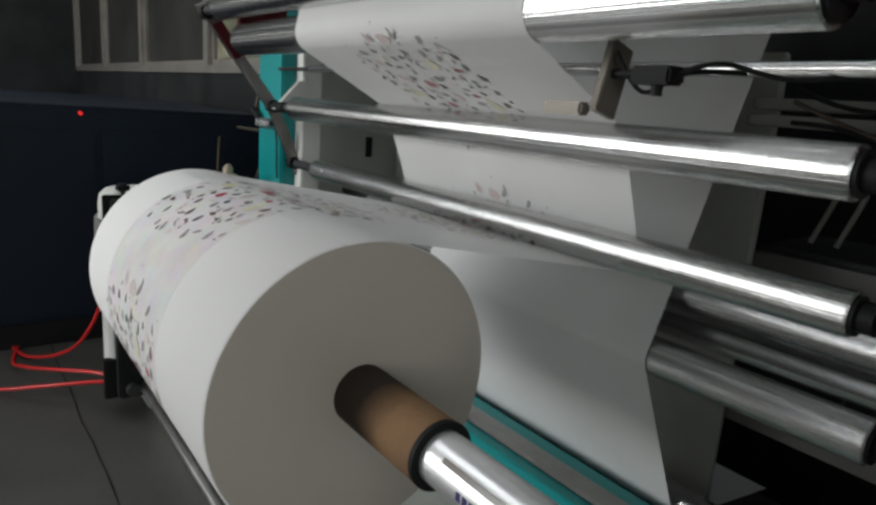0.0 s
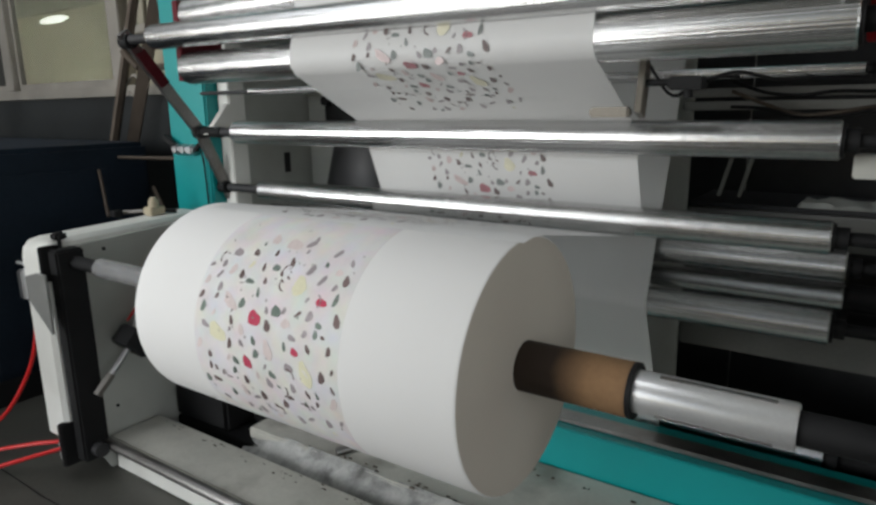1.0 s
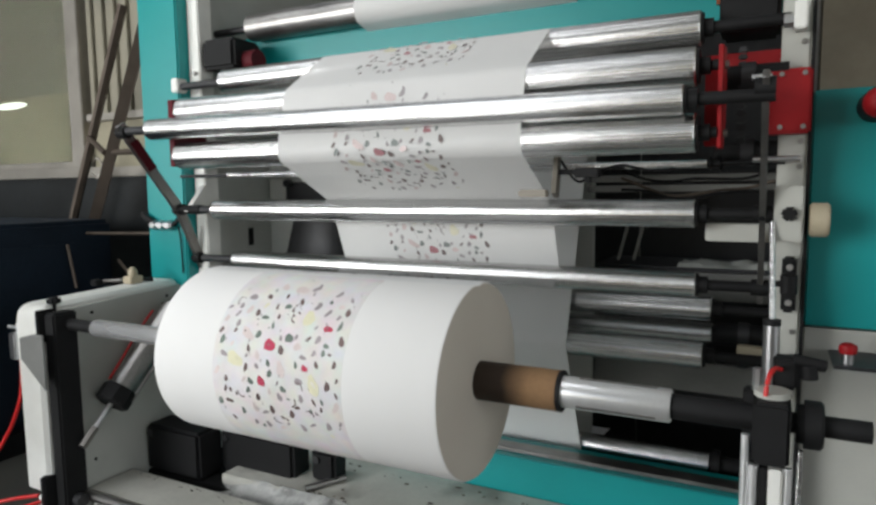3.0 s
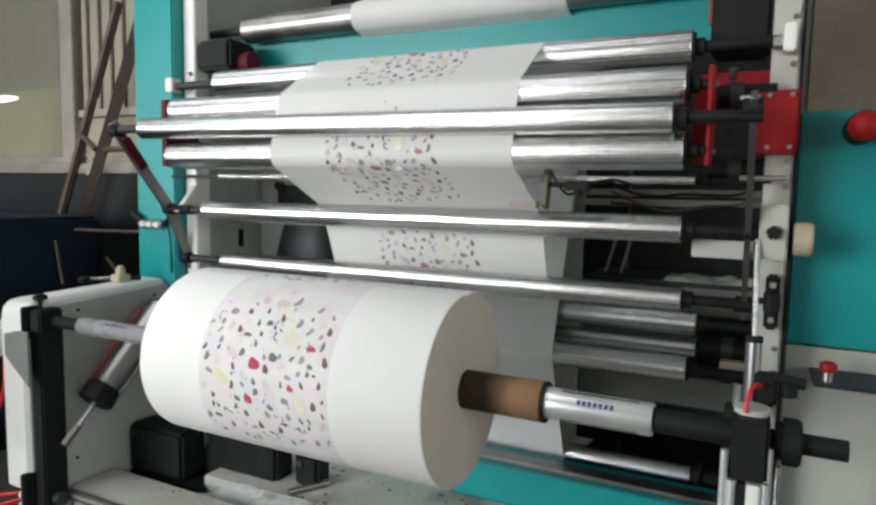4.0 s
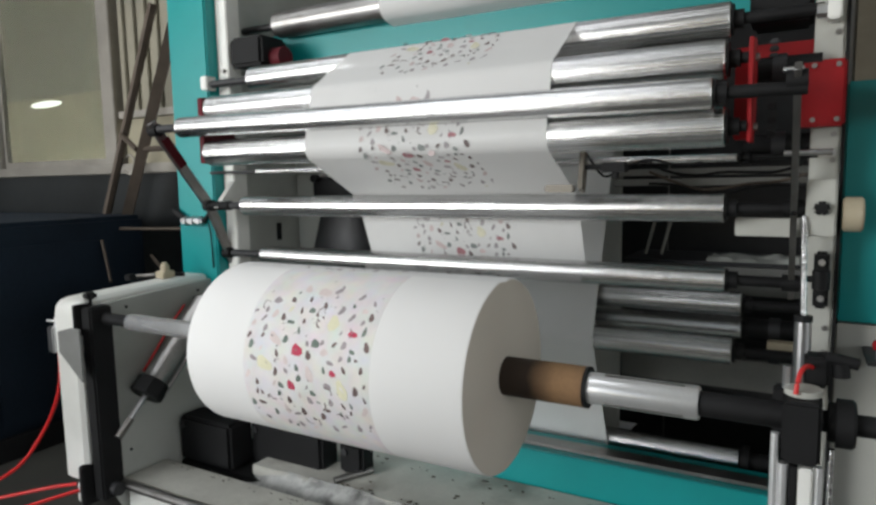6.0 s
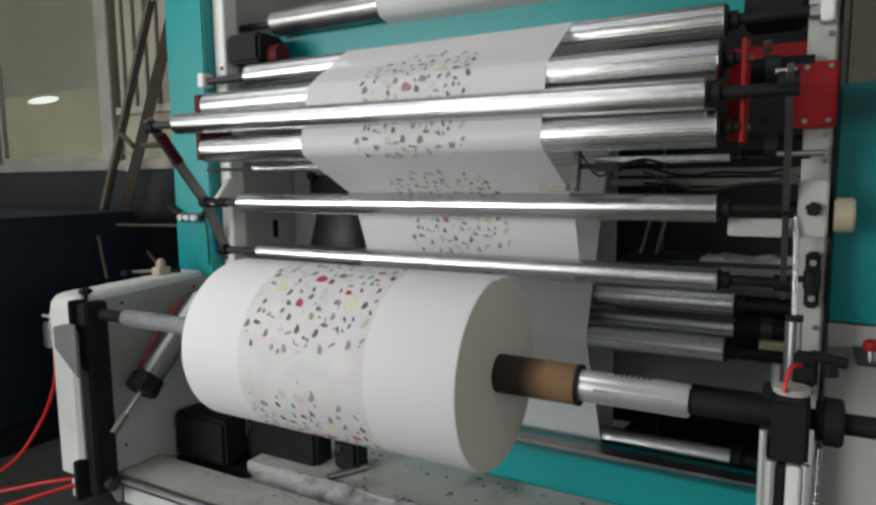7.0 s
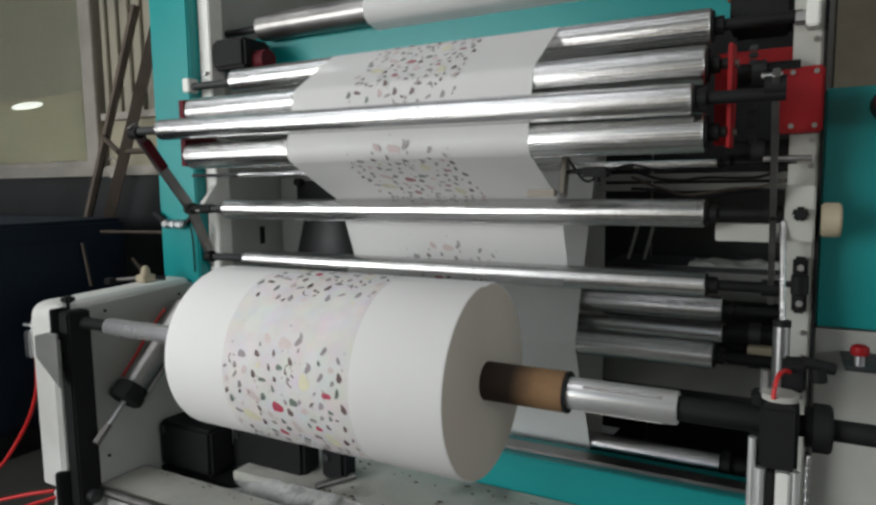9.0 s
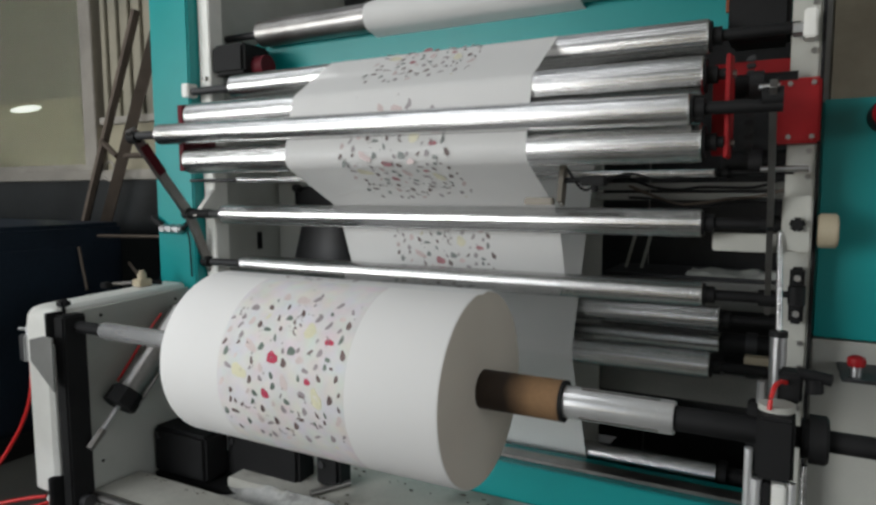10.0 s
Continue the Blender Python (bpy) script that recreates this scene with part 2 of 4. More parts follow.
def rod(bm, a, b, r, r2=None, segs=28, bevel=0.0):
    a, b = Vector(a), Vector(b)
    made = bmesh.ops.create_cone(bm, cap_ends=True, segments=segs, radius1=r, radius2=r if r2 is None else r2, depth=(b - a).length)["verts"]
    bmesh.ops.transform(bm, matrix=Matrix.Translation((a + b) / 2) @ (b - a).to_track_quat("Z", "Y").to_matrix().to_4x4(), verts=made)
    if bevel:
        caps = [e for e in {e for v in made for e in v.link_edges} if any(len(f.verts) > 4 for f in e.link_faces)]
        bmesh.ops.bevel(bm, geom=caps, offset=bevel, segments=2, affect="EDGES")
    return bm


def rodded(*a, **k):
    return rod(bmesh.new(), *a, **k)


def lathe(profile, segs=48, axis="x"):
    """A turned form along x from (x, radius) pairs."""
    bm = bmesh.new()
    rings = []
    for x, r in profile:
        rings.append([bm.verts.new((x, r * math.cos(2 * math.pi * i / segs), r * math.sin(2 * math.pi * i / segs))) for i in range(segs)])
    for p, q in zip(rings, rings[1:]):
        for i in range(segs):
            bm.faces.new((p[i], p[(i + 1) % segs], q[(i + 1) % segs], q[i]))
    bm.faces.new(rings[0]), bm.faces.new(rings[-1])
    return bm


def tube(points, r, segs=10, steps=6):
    """A bent round tube through the points."""
    pts = [Vector(p) for p in points]
    path = []
    for i in range(len(pts) - 1):
        p0, p1, p2, p3 = pts[max(i - 1, 0)], pts[i], pts[i + 1], pts[min(i + 2, len(pts) - 1)]
        for k in range(steps):
            t = k / steps
            path.append(0.5 * (2 * p1 + (p2 - p0) * t + (2 * p0 - 5 * p1 + 4 * p2 - p3) * t * t + (3 * p1 - p0 - 3 * p2 + p3) * t ** 3))
    path.append(pts[-1])
    bm = bmesh.new()
    rings = []
    for i, p in enumerate(path):
        d = (path[min(i + 1, len(path) - 1)] - path[max(i - 1, 0)]).normalized()
        side = d.cross(Vector((0.13, 0.31, 0.94))).normalized()
        up = side.cross(d)
        rings.append([bm.verts.new(p + r * (math.cos(2 * math.pi * k / segs) * side + math.sin(2 * math.pi * k / segs) * up)) for k in range(segs)])
    for p, q in zip(rings, rings[1:]):
        for i in range(segs):
            bm.faces.new((p[i], p[(i + 1) % segs], q[(i + 1) % segs], q[i]))
    bm.faces.new(rings[0]), bm.faces.new(rings[-1])
    return bm


def slab(outline, axis, lo, hi, bevel=0.002):
    """A flat plate: an outline in the plane across the axis, from lo to hi along it."""
    bm = bmesh.new()
    def at(p, s):
        return {"x": (s, p[0], p[1]), "y": (p[0], s, p[1]), "z": (p[0], p[1], s)}[axis]
    a = [bm.verts.new(at(p, lo)) for p in outline]
    b = [bm.verts.new(at(p, hi)) for p in outline]
    bm.faces.new(a), bm.faces.new(b)
    for i in range(len(a)):
        bm.faces.new((a[i], a[(i + 1) % len(a)], b[(i + 1) % len(a)], b[i]))
    if bevel:
        bmesh.ops.bevel(bm, geom=list(bm.edges), offset=bevel, segments=1, affect="EDGES")
    return bm


# ---- the hall ----
def structure(name, bm, mat, label, category):
    return tagged(part(name, bm, mat, label=label), "", category, kind="structure")


structure("floor", boxed(-10, 6, -5.2, 8, -0.12, 0, 0), CONCRETE, "dark grey oily concrete factory floor", "floor")
crack = bmesh.new()
jx = [-4.2 + 0.09 * i for i in range(50)]
jy = [-0.135 + 0.05 * (x + 1.0) * 0.3 + 0.012 * noise.noise((x * 2.3, 0, 1)) + 0.005 * noise.noise((x * 11, 2, 0)) for x in jx]
left_edge = [crack.verts.new((x, y - 0.0022 - 0.002 * noise.noise((x * 9, 5, 0)), 0.0012)) for x, y in zip(jx, jy)]
right_edge = [crack.verts.new((x, y + 0.0022 + 0.002 * noise.noise((x * 9, 8, 0)), 0.0012)) for x, y in zip(jx, jy)]
for i in range(49):
    crack.faces.new((left_edge[i], left_edge[i + 1], right_edge[i + 1], right_edge[i]))
structure("floor_joint", crack, BLACK, "dark dirt-filled joint in the concrete floor", "floor joint")
structure("wall_south", boxed(-10, 6, -5.4, -5.2, 0, 0.4, 0), WALLPAINT, "limewashed wall below the windows", "wall")
structure("wall_south_top", boxed(-10, 6, -5.4, -5.2, 2.7, 4.6, 0), WALLPAINT, "limewashed wall above the windows", "wall")
# out of view; closes the opening to darken the machine's right side
structure("wall_south_side", boxed(0.6, 6, -5.4, -5.2, 0.4, 2.7, 0), WALLPAINT, "unseen limewashed wall added to keep window light off the right", "wall")
# unseen wall; the opening is made for the added side lamp
east = bmesh.new()
box(east, 6, 6.2, -5.4, -3.8, 0, 4.6, 0), box(east, 6, 6.2, -0.6, 8, 0, 4.6, 0)
box(east, 6, 6.2, -3.8, -0.6, 0, 0.8, 0), box(east, 6, 6.2, -3.8, -0.6, 2.8, 4.6, 0)
structure("wall_east", east, WALLPAINT, "unseen limewashed end wall with an opening for the added lamp", "wall")
# the gloom of the west end is put into this wall's colour
structure("wall_west", boxed(-10.2, -10, -5.4, 8, 0, 4.6, 0), SLATE, "end wall coloured dark for the unlit west of the hall", "wall")
structure("wall_north", boxed(-10, 6, 8, 8.2, 0, 4.6, 0), WALLPAINT, "limewashed rear wall", "wall")
roof = bmesh.new()
for y0, y1 in ((-5.4, -1.95), (-0.85, 1.25), (1.95, 8.2)):
    box(roof, -10.2, 6.2, y0, y1, 4.45, 4.6, 0)
for y0, y1 in ((-1.95, -0.85), (1.25, 1.95)):
    box(roof, -10.2, -4.7, y0, y1, 4.45, 4.6, 0), box(roof, -0.3, 6.2, y0, y1, 4.45, 4.6, 0)
structure("ceiling", roof, ROOF, "grey sheet-metal roof with long skylight openings", "ceiling")
structure("wall_beside_machine", boxed(0.70, 6, 1.2, 1.35, 0, 4.45, 0), PLASTER, "brown stained bare plaster wall behind the machine", "wall")


# ---- the rollers ----
def roller(label, y, z, r, x0, x1, shaft_l, shaft_r, mat=CHROME, cap=0.006, shaft=0.014, parent_group="guide rollers"):
    ob = thing("guide_roller", label, "roller", parent_group, at=(0, y, z))
    shell = part("shell", lathe([(x0, r * 0.6), (x0, r - 0.003), (x0 + 0.003, r), (x1 - 0.003, r), (x1, r - 0.003), (x1, r * 0.6)], 64), mat, ob)
    for a, b in ((x0 - cap, x0), (x1, x1 + cap)):
        part("end_cap", lathe([(a, shaft), (a, r * 0.86), (b, r * 0.86), (b, shaft)], 40), BLACK, shell, "black end cap")
    part("shaft", rodded((shaft_l, 0, 0), (x0 - cap, 0, 0), shaft), BLACK_STEEL, ob, "black steel shaft")
    end = part("shaft", rodded((x1 + cap, 0, 0), (shaft_r, 0, 0), shaft), BLACK, ob, "black steel shaft")
    part("collar", lathe([(x1 + cap, 0.02), (x1 + cap, shaft * 1.6), (x1 + cap + 0.022, shaft * 1.6), (x1 + cap + 0.022, 0.02)], 24), BLACK, end, "black clamping collar")
    return ob


XL, XR = -1.215, 0.405
A, B, C, D, E_, F, G, G2, H, I = (0.539, 0.858), (0.461, 1.048), (0.24, 1.319), (0.493, 1.505), (0.315, 1.384), (0.279, 1.234), (0.76, 0.755), (0.80, 0.675), (0.69, 0.632), (0.88, 0.235)
T = (0.70, 1.74)
roller("slim polished steel guide roller on the swing arms", *A, 0.033, XL, XR, -1.385, 0.59)
roller("polished steel guide roller on the swing arms", *B, 0.036, XL - 0.008, XR, -1.385, 0.585)
top_roller = roller("polished steel roller at the top of the swing arms", *C, 0.034, -1.278, 0.398, -1.42, 0.575)
top_roller.matrix_basis = pose(0, C[0], C[1] - 0.011, 0, 0.62, 0)
roller("polished steel roller between the side frames", *D, 0.043, -1.185, XR, -1.4, 0.6)
roller("polished steel roller on red brackets", *E_, 0.044, -1.205, XR + 0.01, -1.235, 0.462, shaft=0.012)
roller("polished steel roller on red brackets", *F, 0.044, -1.18, XR + 0.015, -1.211, 0.462, shaft=0.012)
roller("polished steel roller low in the machine", *G, 0.036, XL, 0.43, -1.43, 0.6)
roller("slim steel roller low in the machine", *G2, 0.03, XL, 0.43, -1.43, 0.6)
roller("polished steel roller low in the machine", *H, 0.038, XL, 0.415, -1.43, 0.6)
roller("polished steel roller near the floor", *I, 0.036, XL, 0.43, -1.43, 0.6, shaft=0.03)
roller("polished steel roller high on the machine", *T, 0.05, -1.24, 0.5, -1.43, 0.6, STEEL)
roller("thin chromed bar behind the rollers", 0.49, 1.172, 0.011, -1.19, 0.43, -1.43, 0.6, shaft=0.006)

# ---- swing arms ----
for x, name in ((-1.42, "outer"), (0.549, "inner")):
    arm = thing("swing_arm", "worn flat steel swing arm carrying three rollers", "arm", "swing arms", at=(x, 0, 0))
    d = Vector((A[0] - C[0], A[1] - C[1])).normalized()
    side = Vector((-d.y, d.x)) * 0.019
    c0, c1 = Vector(C) - d * 0.03, Vector(A) + d * 0.04
    mid = Vector(B)
    bar = part("bar", slab([c0 + side, c0 - side, mid - side, c1 - side, c1 + side, mid + side], "x", 0, 0.014), STEEL, arm)
    for c in (A, B, C):
        part("clamp_collar", rodded((-0.014, *c), (0.026, *c), 0.021), BLACK, bar, "black shaft collar")
    part("bolt", rodded((-0.02, C[0] - 0.004, C[1] + 0.02), (0.018, C[0] - 0.004, C[1] + 0.02), 0.006, segs=6), CHROME_DULL, bar)
    if x < 0:
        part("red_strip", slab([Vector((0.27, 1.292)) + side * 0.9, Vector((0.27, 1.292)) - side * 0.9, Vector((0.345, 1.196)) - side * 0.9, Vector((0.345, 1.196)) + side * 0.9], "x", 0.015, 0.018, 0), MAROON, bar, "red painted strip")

# ---- side frames ----
left = thing("machine_upright", "teal and white steel side frame of the machine", "machine frame", "side frames")
part("front_plate", boxed(-1.64, -1.43, 0.5, 0.56, 0.0, 2.3, 0.006), TEAL, left, "teal painted front plate")
part("column", boxed(-1.428, -1.37, 0.55, 0.62, 0.0, 2.3, 0.004), WHITE, left, "white painted column")
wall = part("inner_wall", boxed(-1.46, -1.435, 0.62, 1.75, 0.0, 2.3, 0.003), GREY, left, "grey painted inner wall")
part("slot", boxed(-1.434, -1.431, 0.84, 0.868, 0.88, 0.955, 0), BLACK, wall, "dark oblong opening")
right = thing("machine_upright", "white steel column of the machine with bolted fittings", "machine frame", "side frames")
column = part("column", boxed(0.583, 0.645, 0.50, 0.62, 0.0, 2.3, 0.005), OFFWHITE, right)
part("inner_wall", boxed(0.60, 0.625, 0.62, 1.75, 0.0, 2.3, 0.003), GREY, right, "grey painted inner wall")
part("rear_edge", boxed(0.646, 0.653, 0.5, 0.6, 0.0, 2.3, 0), BLACK, right, "dark joint strip")
for z in (0.33, 0.6, 0.7, 0.76, 1.16, 1.22, 1.45, 1.56):
    part("bolt", rodded((0.63, 0.5, z), (0.63, 0.493, z), 0.007, segs=6), STEEL, column, "zinc bolt")

cab = thing("control_cabinet", "teal cabinet with a white lower panel", "cabinet")
part("upper_panel", boxed(0.656, 1.6, 0.6, 0.95, 0.759, 1.349, 0.006), TEAL, cab)
part("lower_panel", boxed(0.656, 1.6, 0.595, 0.95, 0.0, 0.754, 0.005), OFFWHITE, cab, "white lower panel")
part("screw", rodded((0.70, 0.595, 0.65), (0.70, 0.588, 0.65), 0.006), BLACK, cab)
stop = thing("emergency_stop", "red mushroom emergency stop button on a dark glass shelf", "button", at=(0.744, 0.46, -0.004))
part("shelf", boxed(-0.03, 0.16, -0.035, 0.134, 0.70, 0.708, 0.002), BLACK_STEEL, stop, "dark tinted shelf plate")
part("stem", rodded((0.0, 0, 0.708), (0.0, 0, 0.73), 0.012), CHROME_DULL, stop)
part("button", lathe([(0.73, 0.008), (0.732, 0.017), (0.742, 0.0195), (0.751, 0.0175), (0.756, 0.009)], 32), RED, stop)
for ob in stop.children:
    if ob.name.startswith("button"):
        ob.matrix_basis = Matrix.Rotation(radians(-90), 4, "Y")
part("bracket", boxed(-0.02, 0.14, 0.125, 0.134, 0.655, 0.7, 0.002), GREY, stop)
siren = thing("warning_lamp", "red dome warning lamp on the cabinet", "lamp", at=(0.785, 0.5, 1.30))
dome = bmesh.new()
bmesh.ops.create_uvsphere(dome, u_segments=24, v_segments=14, radius=0.035)
part("dome", dome, RED, siren)
part("base", rodded((0, 0.1, 0), (0, 0.0, 0), 0.037), BLACK, siren)

# ---- beams behind the rollers ----
beam = thing("top_beam", "teal painted cross beam over the rollers", "beam")
part("beam", boxed(-1.43, 0.6, 0.74, 0.86, 1.565, 1.715, 0.005), TEAL, beam)
# added dark panels take the place of the machine's dim interior
back = thing("back_panel", "dark panel added behind the rollers for the dim machine interior", "panel")
for i in range(4):
    panel = part("panel", boxed(-1.43 + i * 0.5075, -1.426 + (i + 1) * 0.5075 - 0.008, 1.5, 1.52, 0.0, 2.3, 0.004), BLACK_STEEL, back)
    for z in (0.25, 0.95, 1.65):
        part("screw", rodded((-1.40 + i * 0.5075, 1.5, z), (-1.40 + i * 0.5075, 1.496, z), 0.007), STEEL, panel)
low = thing("lower_beam", "teal painted lower cross beam", "beam")
part("beam", boxed(-1.43, 0.58, 0.68, 0.80, 0.0, 0.243, 0.004), TEAL, low)
part("apron", boxed(-1.42, 0.575, 0.642, 0.678, 0.06, 0.2435, 0.003), TEAL, low, "teal front plate")
part("ledge", boxed(-1.43, 0.58, 0.674, 0.74, 0.245, 0.256, 0.004), STEEL, low, "dull brown steel ledge")
for z0, z1, y, mat, label in ((0.742, 0.832, 0.985, PLATE_GREY, "dull grey cross beam under the slot"), (1.098, 1.12, 0.86, PLATE_GREY, "dull grey cross bar"), (1.13, 1.152, 0.87, PLATE_GREY, "dull grey cross bar"), (0.43, 0.53, 0.985, PLATE_GREY, "dull grey cross beam behind the lower rollers")):
    b = thing("cross_beam", label, "beam", "cross beams")
    part("beam", boxed(0.03, 0.599, y, y + 0.08, z0, z1, 0.004), mat, b)

# ---- red brackets ----
for x0, x1, w0, w1 in ((-1.236, -1.212, -1.236, -1.212), (0.462, 0.472, 0.425, 0.461)):
    br = thing("roller_bracket", "red painted steel bracket holding two rollers", "bracket", "red brackets")
    # the left bracket gets a darker red than the right one
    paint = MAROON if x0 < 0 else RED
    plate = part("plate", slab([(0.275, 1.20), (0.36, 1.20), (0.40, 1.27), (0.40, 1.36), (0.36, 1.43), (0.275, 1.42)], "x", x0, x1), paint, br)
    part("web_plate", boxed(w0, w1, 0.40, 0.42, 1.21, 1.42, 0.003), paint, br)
    for z in (1.234, 1.384):
        part("bolt", rodded((x0 - 0.008, 0.325, z), (x1 + 0.008, 0.325, z), 0.009, segs=6), STEEL, plate)
chain = thing("drive_chain", "greasy dark drive chain beside the red bracket", "chain")
for k in range(14):
    z = 1.215 + k * 0.0165
    part("link", boxed(0.492, 0.512, 0.45, 0.462, z, z + 0.0135, 0.003), BLACK_STEEL if k % 2 else RUBBER, chain)
rb = thing("gear_housing", "red painted steel housing bolted to the column", "housing")
housing = part("body", boxed(0.558, 0.648, 0.44, 0.498, 1.235, 1.383, 0.005), RED, rb)
for x in (0.585, 0.632):
    for z in (1.25, 1.37):
        part("bolt", rodded((x, 0.44, z), (x, 0.434, z), 0.006, segs=6), STEEL, housing, "zinc bolt")


# ---- web of paper ----
R, AX = 0.2186, (0.0135, 0.6935)
WL, WR = -0.735, 0.025
STEP = R * 2 * math.pi / 3


def belt(stops, spacing=0.006):
    """Points of a web past rollers (y, z, r, side) in the plane across the shafts."""
    pts = []
    joins = []
    for (y0, z0, r0, s0), (y1, z1, r1, s1) in zip(stops, stops[1:]):
        d = Vector((y1 - y0, z1 - z0))
        L = d.length
        u = d / L
        n = Vector((u.y, -u.x))
        k = (s0 * r0 - s1 * r1) / L
        m = u * k + n * math.sqrt(max(1 - k * k, 0))
        joins.append((Vector((y0, z0)) + m * s0 * r0, Vector((y1, z1)) + m * s1 * r1))
    for i, (a, b) in enumerate(joins):
        if i:
            y, z, r, s = stops[i]
            p = joins[i - 1][1]
            a0 = math.atan2(p.y - z, p.x - y)
            a1 = math.atan2(a.y - z, a.x - y)
            turn = (a1 - a0) * s % (2 * math.pi)
            k = max(int(turn * r / spacing), 2)
            pts += [Vector((y + r * math.cos(a0 + s * turn * j / k), z + r * math.sin(a0 + s * turn * j / k))) for j in range(k)]
        k = max(int((b - a).length / 0.03), 2)
        pts += [a.lerp(b, j / k) for j in range(k)]
    return pts + [joins[-1][1]]


def sheet(name, pts, x0, x1, mat, parent, label="", columns=24, ripple=0.0006):
    bm = bmesh.new()
    rows = []
    for j, p in enumerate(pts):
        q, w = pts[max(j - 1, 0)], pts[min(j + 1, len(pts) - 1)]
        n = Vector((w.y - q.y, q.x - w.x)).normalized()
        row = []
        for i in range(columns + 1):
            x = x0 + (x1 - x0) * i / columns
            h = ripple * noise.noise((x * 5, j * 0.05, 3.3))
            row.append(bm.verts.new((x, p.x + n.x * h, p.y + n.y * h)))
        rows.append(row)
    for a, b in zip(rows, rows[1:]):
        for i in range(columns):
            bm.faces.new((a[i], a[i + 1], b[i + 1], b[i]))
    return part(name, bm, mat, parent, label)


web_path = belt([(1.25, 1.52, 0.03, 1), (*D, 0.044, 1), (*E_, 0.045, 1), (*F, 0.045, 1), (*B, 0.037, -1), (*A, 0.034, -1), (*AX, R + 0.0006, 1), (-0.6, 0.5, 0.01, 1)])
cut = max(i for i, p in enumerate(web_path) if (p - Vector(AX)).length < R + 0.002 and p.x > -0.03)
web = thing("paper_web", "white printed tissue paper web running over the rollers to the roll", "paper web")
sheet("sheet", web_path[:cut], WL, WR, WEB_PAPER, web)
feed = thing("paper_web", "white tissue paper web threaded through the lower rollers", "paper web")
feed_path = belt([(0.95, 1.45, 0.02, -1), (*H, 0.0405, 1), (*I, 0.0385, 1), (1.3, 0.16, 0.02, 1)])
sheet("sheet", feed_path, WL, WR, FEED_PAPER, feed)
top_web = thing("paper_web", "printed tissue paper web round the high roller", "paper web")
sheet("sheet", belt([(1.2, 1.6, 0.02, -1), (*T, 0.051, -1), (1.1, 1.95, 0.02, -1)]), WL, WR, WEB_PAPER, top_web)

# ---- printed pattern: one repeat, as (across, along, length, width, turn, ink) ----
rnd = random.Random(11)
BLOBS = [(-0.02, 0.0, 0.033, 0.027, 0.3, 0), (-0.035, 0.082, 0.026, 0.02, 0.9, 0), (0.125, -0.05, 0.026, 0.014, 0.1, 0), (0.085, 0.04, 0.018, 0.014, 0.5, 0), (0.065, -0.07, 0.04, 0.03, 1.4, 3),
         (0.11, 0.075, 0.05, 0.026, 1.2, 3), (-0.115, 0.04, 0.05, 0.03, 0.4, 3), (0.02, 0.05, 0.04, 0.02, 1.2, 4), (-0.09, -0.02, 0.045, 0.02, 0.6, 4), (0.03, -0.02, 0.024, 0.02, 0.2, 2), (0.0, -0.15, 0.04, 0.025, 0.2, 4)]
while len(BLOBS) < 120:
    u, v = rnd.uniform(-0.172, 0.172), rnd.uniform(-0.19, 0.22)
    if (u / 0.175) ** 2 * 0.35 + ((v - 0.02) / 0.19) ** 2 > rnd.uniform(0.7, 1.2):
        continue
    k = rnd.choices(range(6), (0.2, 4, 1.9, 0.5, 2.2, 3.2))[0]
    s = rnd.uniform(0.010, 0.025) * (1.5 if k == 4 else 1)
    if any(abs(u - b[0]) < 0.45 * (b[2] + s) and abs(v - b[1]) < 0.5 * (b[2] + s) and rnd.random() > 0.02 for b in BLOBS):
        continue
    BLOBS.append((u, v, s * (0.9 if k == 4 else 1), s * rnd.uniform(0.35, 0.75), rnd.choice((rnd.uniform(0.9, 2.2), rnd.uniform(0, 3.1))), k))
for i in range(46):
    s = rnd.uniform(0.003, 0.007)
    BLOBS.append((rnd.uniform(-0.17, 0.17), rnd.uniform(-0.2, 0.2), s, s * 0.6, rnd.uniform(0, 3), rnd.choice((1, 2, 5, 5))))
for i in range(9):
    u, v, a0 = rnd.uniform(-0.15, 0.15), rnd.uniform(-0.15, 0.18), rnd.uniform(0, 6)
    for j in range(4):
        a = a0 + j * 0.5
        BLOBS.append((u + 0.013 * math.cos(a), v + 0.013 * math.sin(a), 0.0085, 0.0035, a + 1.57, rnd.choice((1, 5))))
MID = -0.39


def blob_ring(b, count=9):
    u, v, a, w, turn, ink = b
    wob = [1 + 0.16 * math.sin(3 * turn + 2.3 * i) for i in range(count)]
    for i in range(count):
        c, s = 0.5 * a * wob[i] * math.cos(2 * math.pi * i / count), 0.5 * w * wob[i] * math.sin(2 * math.pi * i / count)
        yield u + c * math.cos(turn) - s * math.sin(turn), v + c * math.sin(turn) + s * math.cos(turn)


# ---- the paper roll ----
roll = thing("paper_roll", "large roll of white tissue paper with a printed band", "paper roll", at=(0, *AX))
part("paper", lathe([(-0.773, 0.05), (-0.773, R - 0.004), (-0.769, R), (0.008, R), (0.012, R - 0.003), (0.012, 0.05)], 128), PAPER, roll)
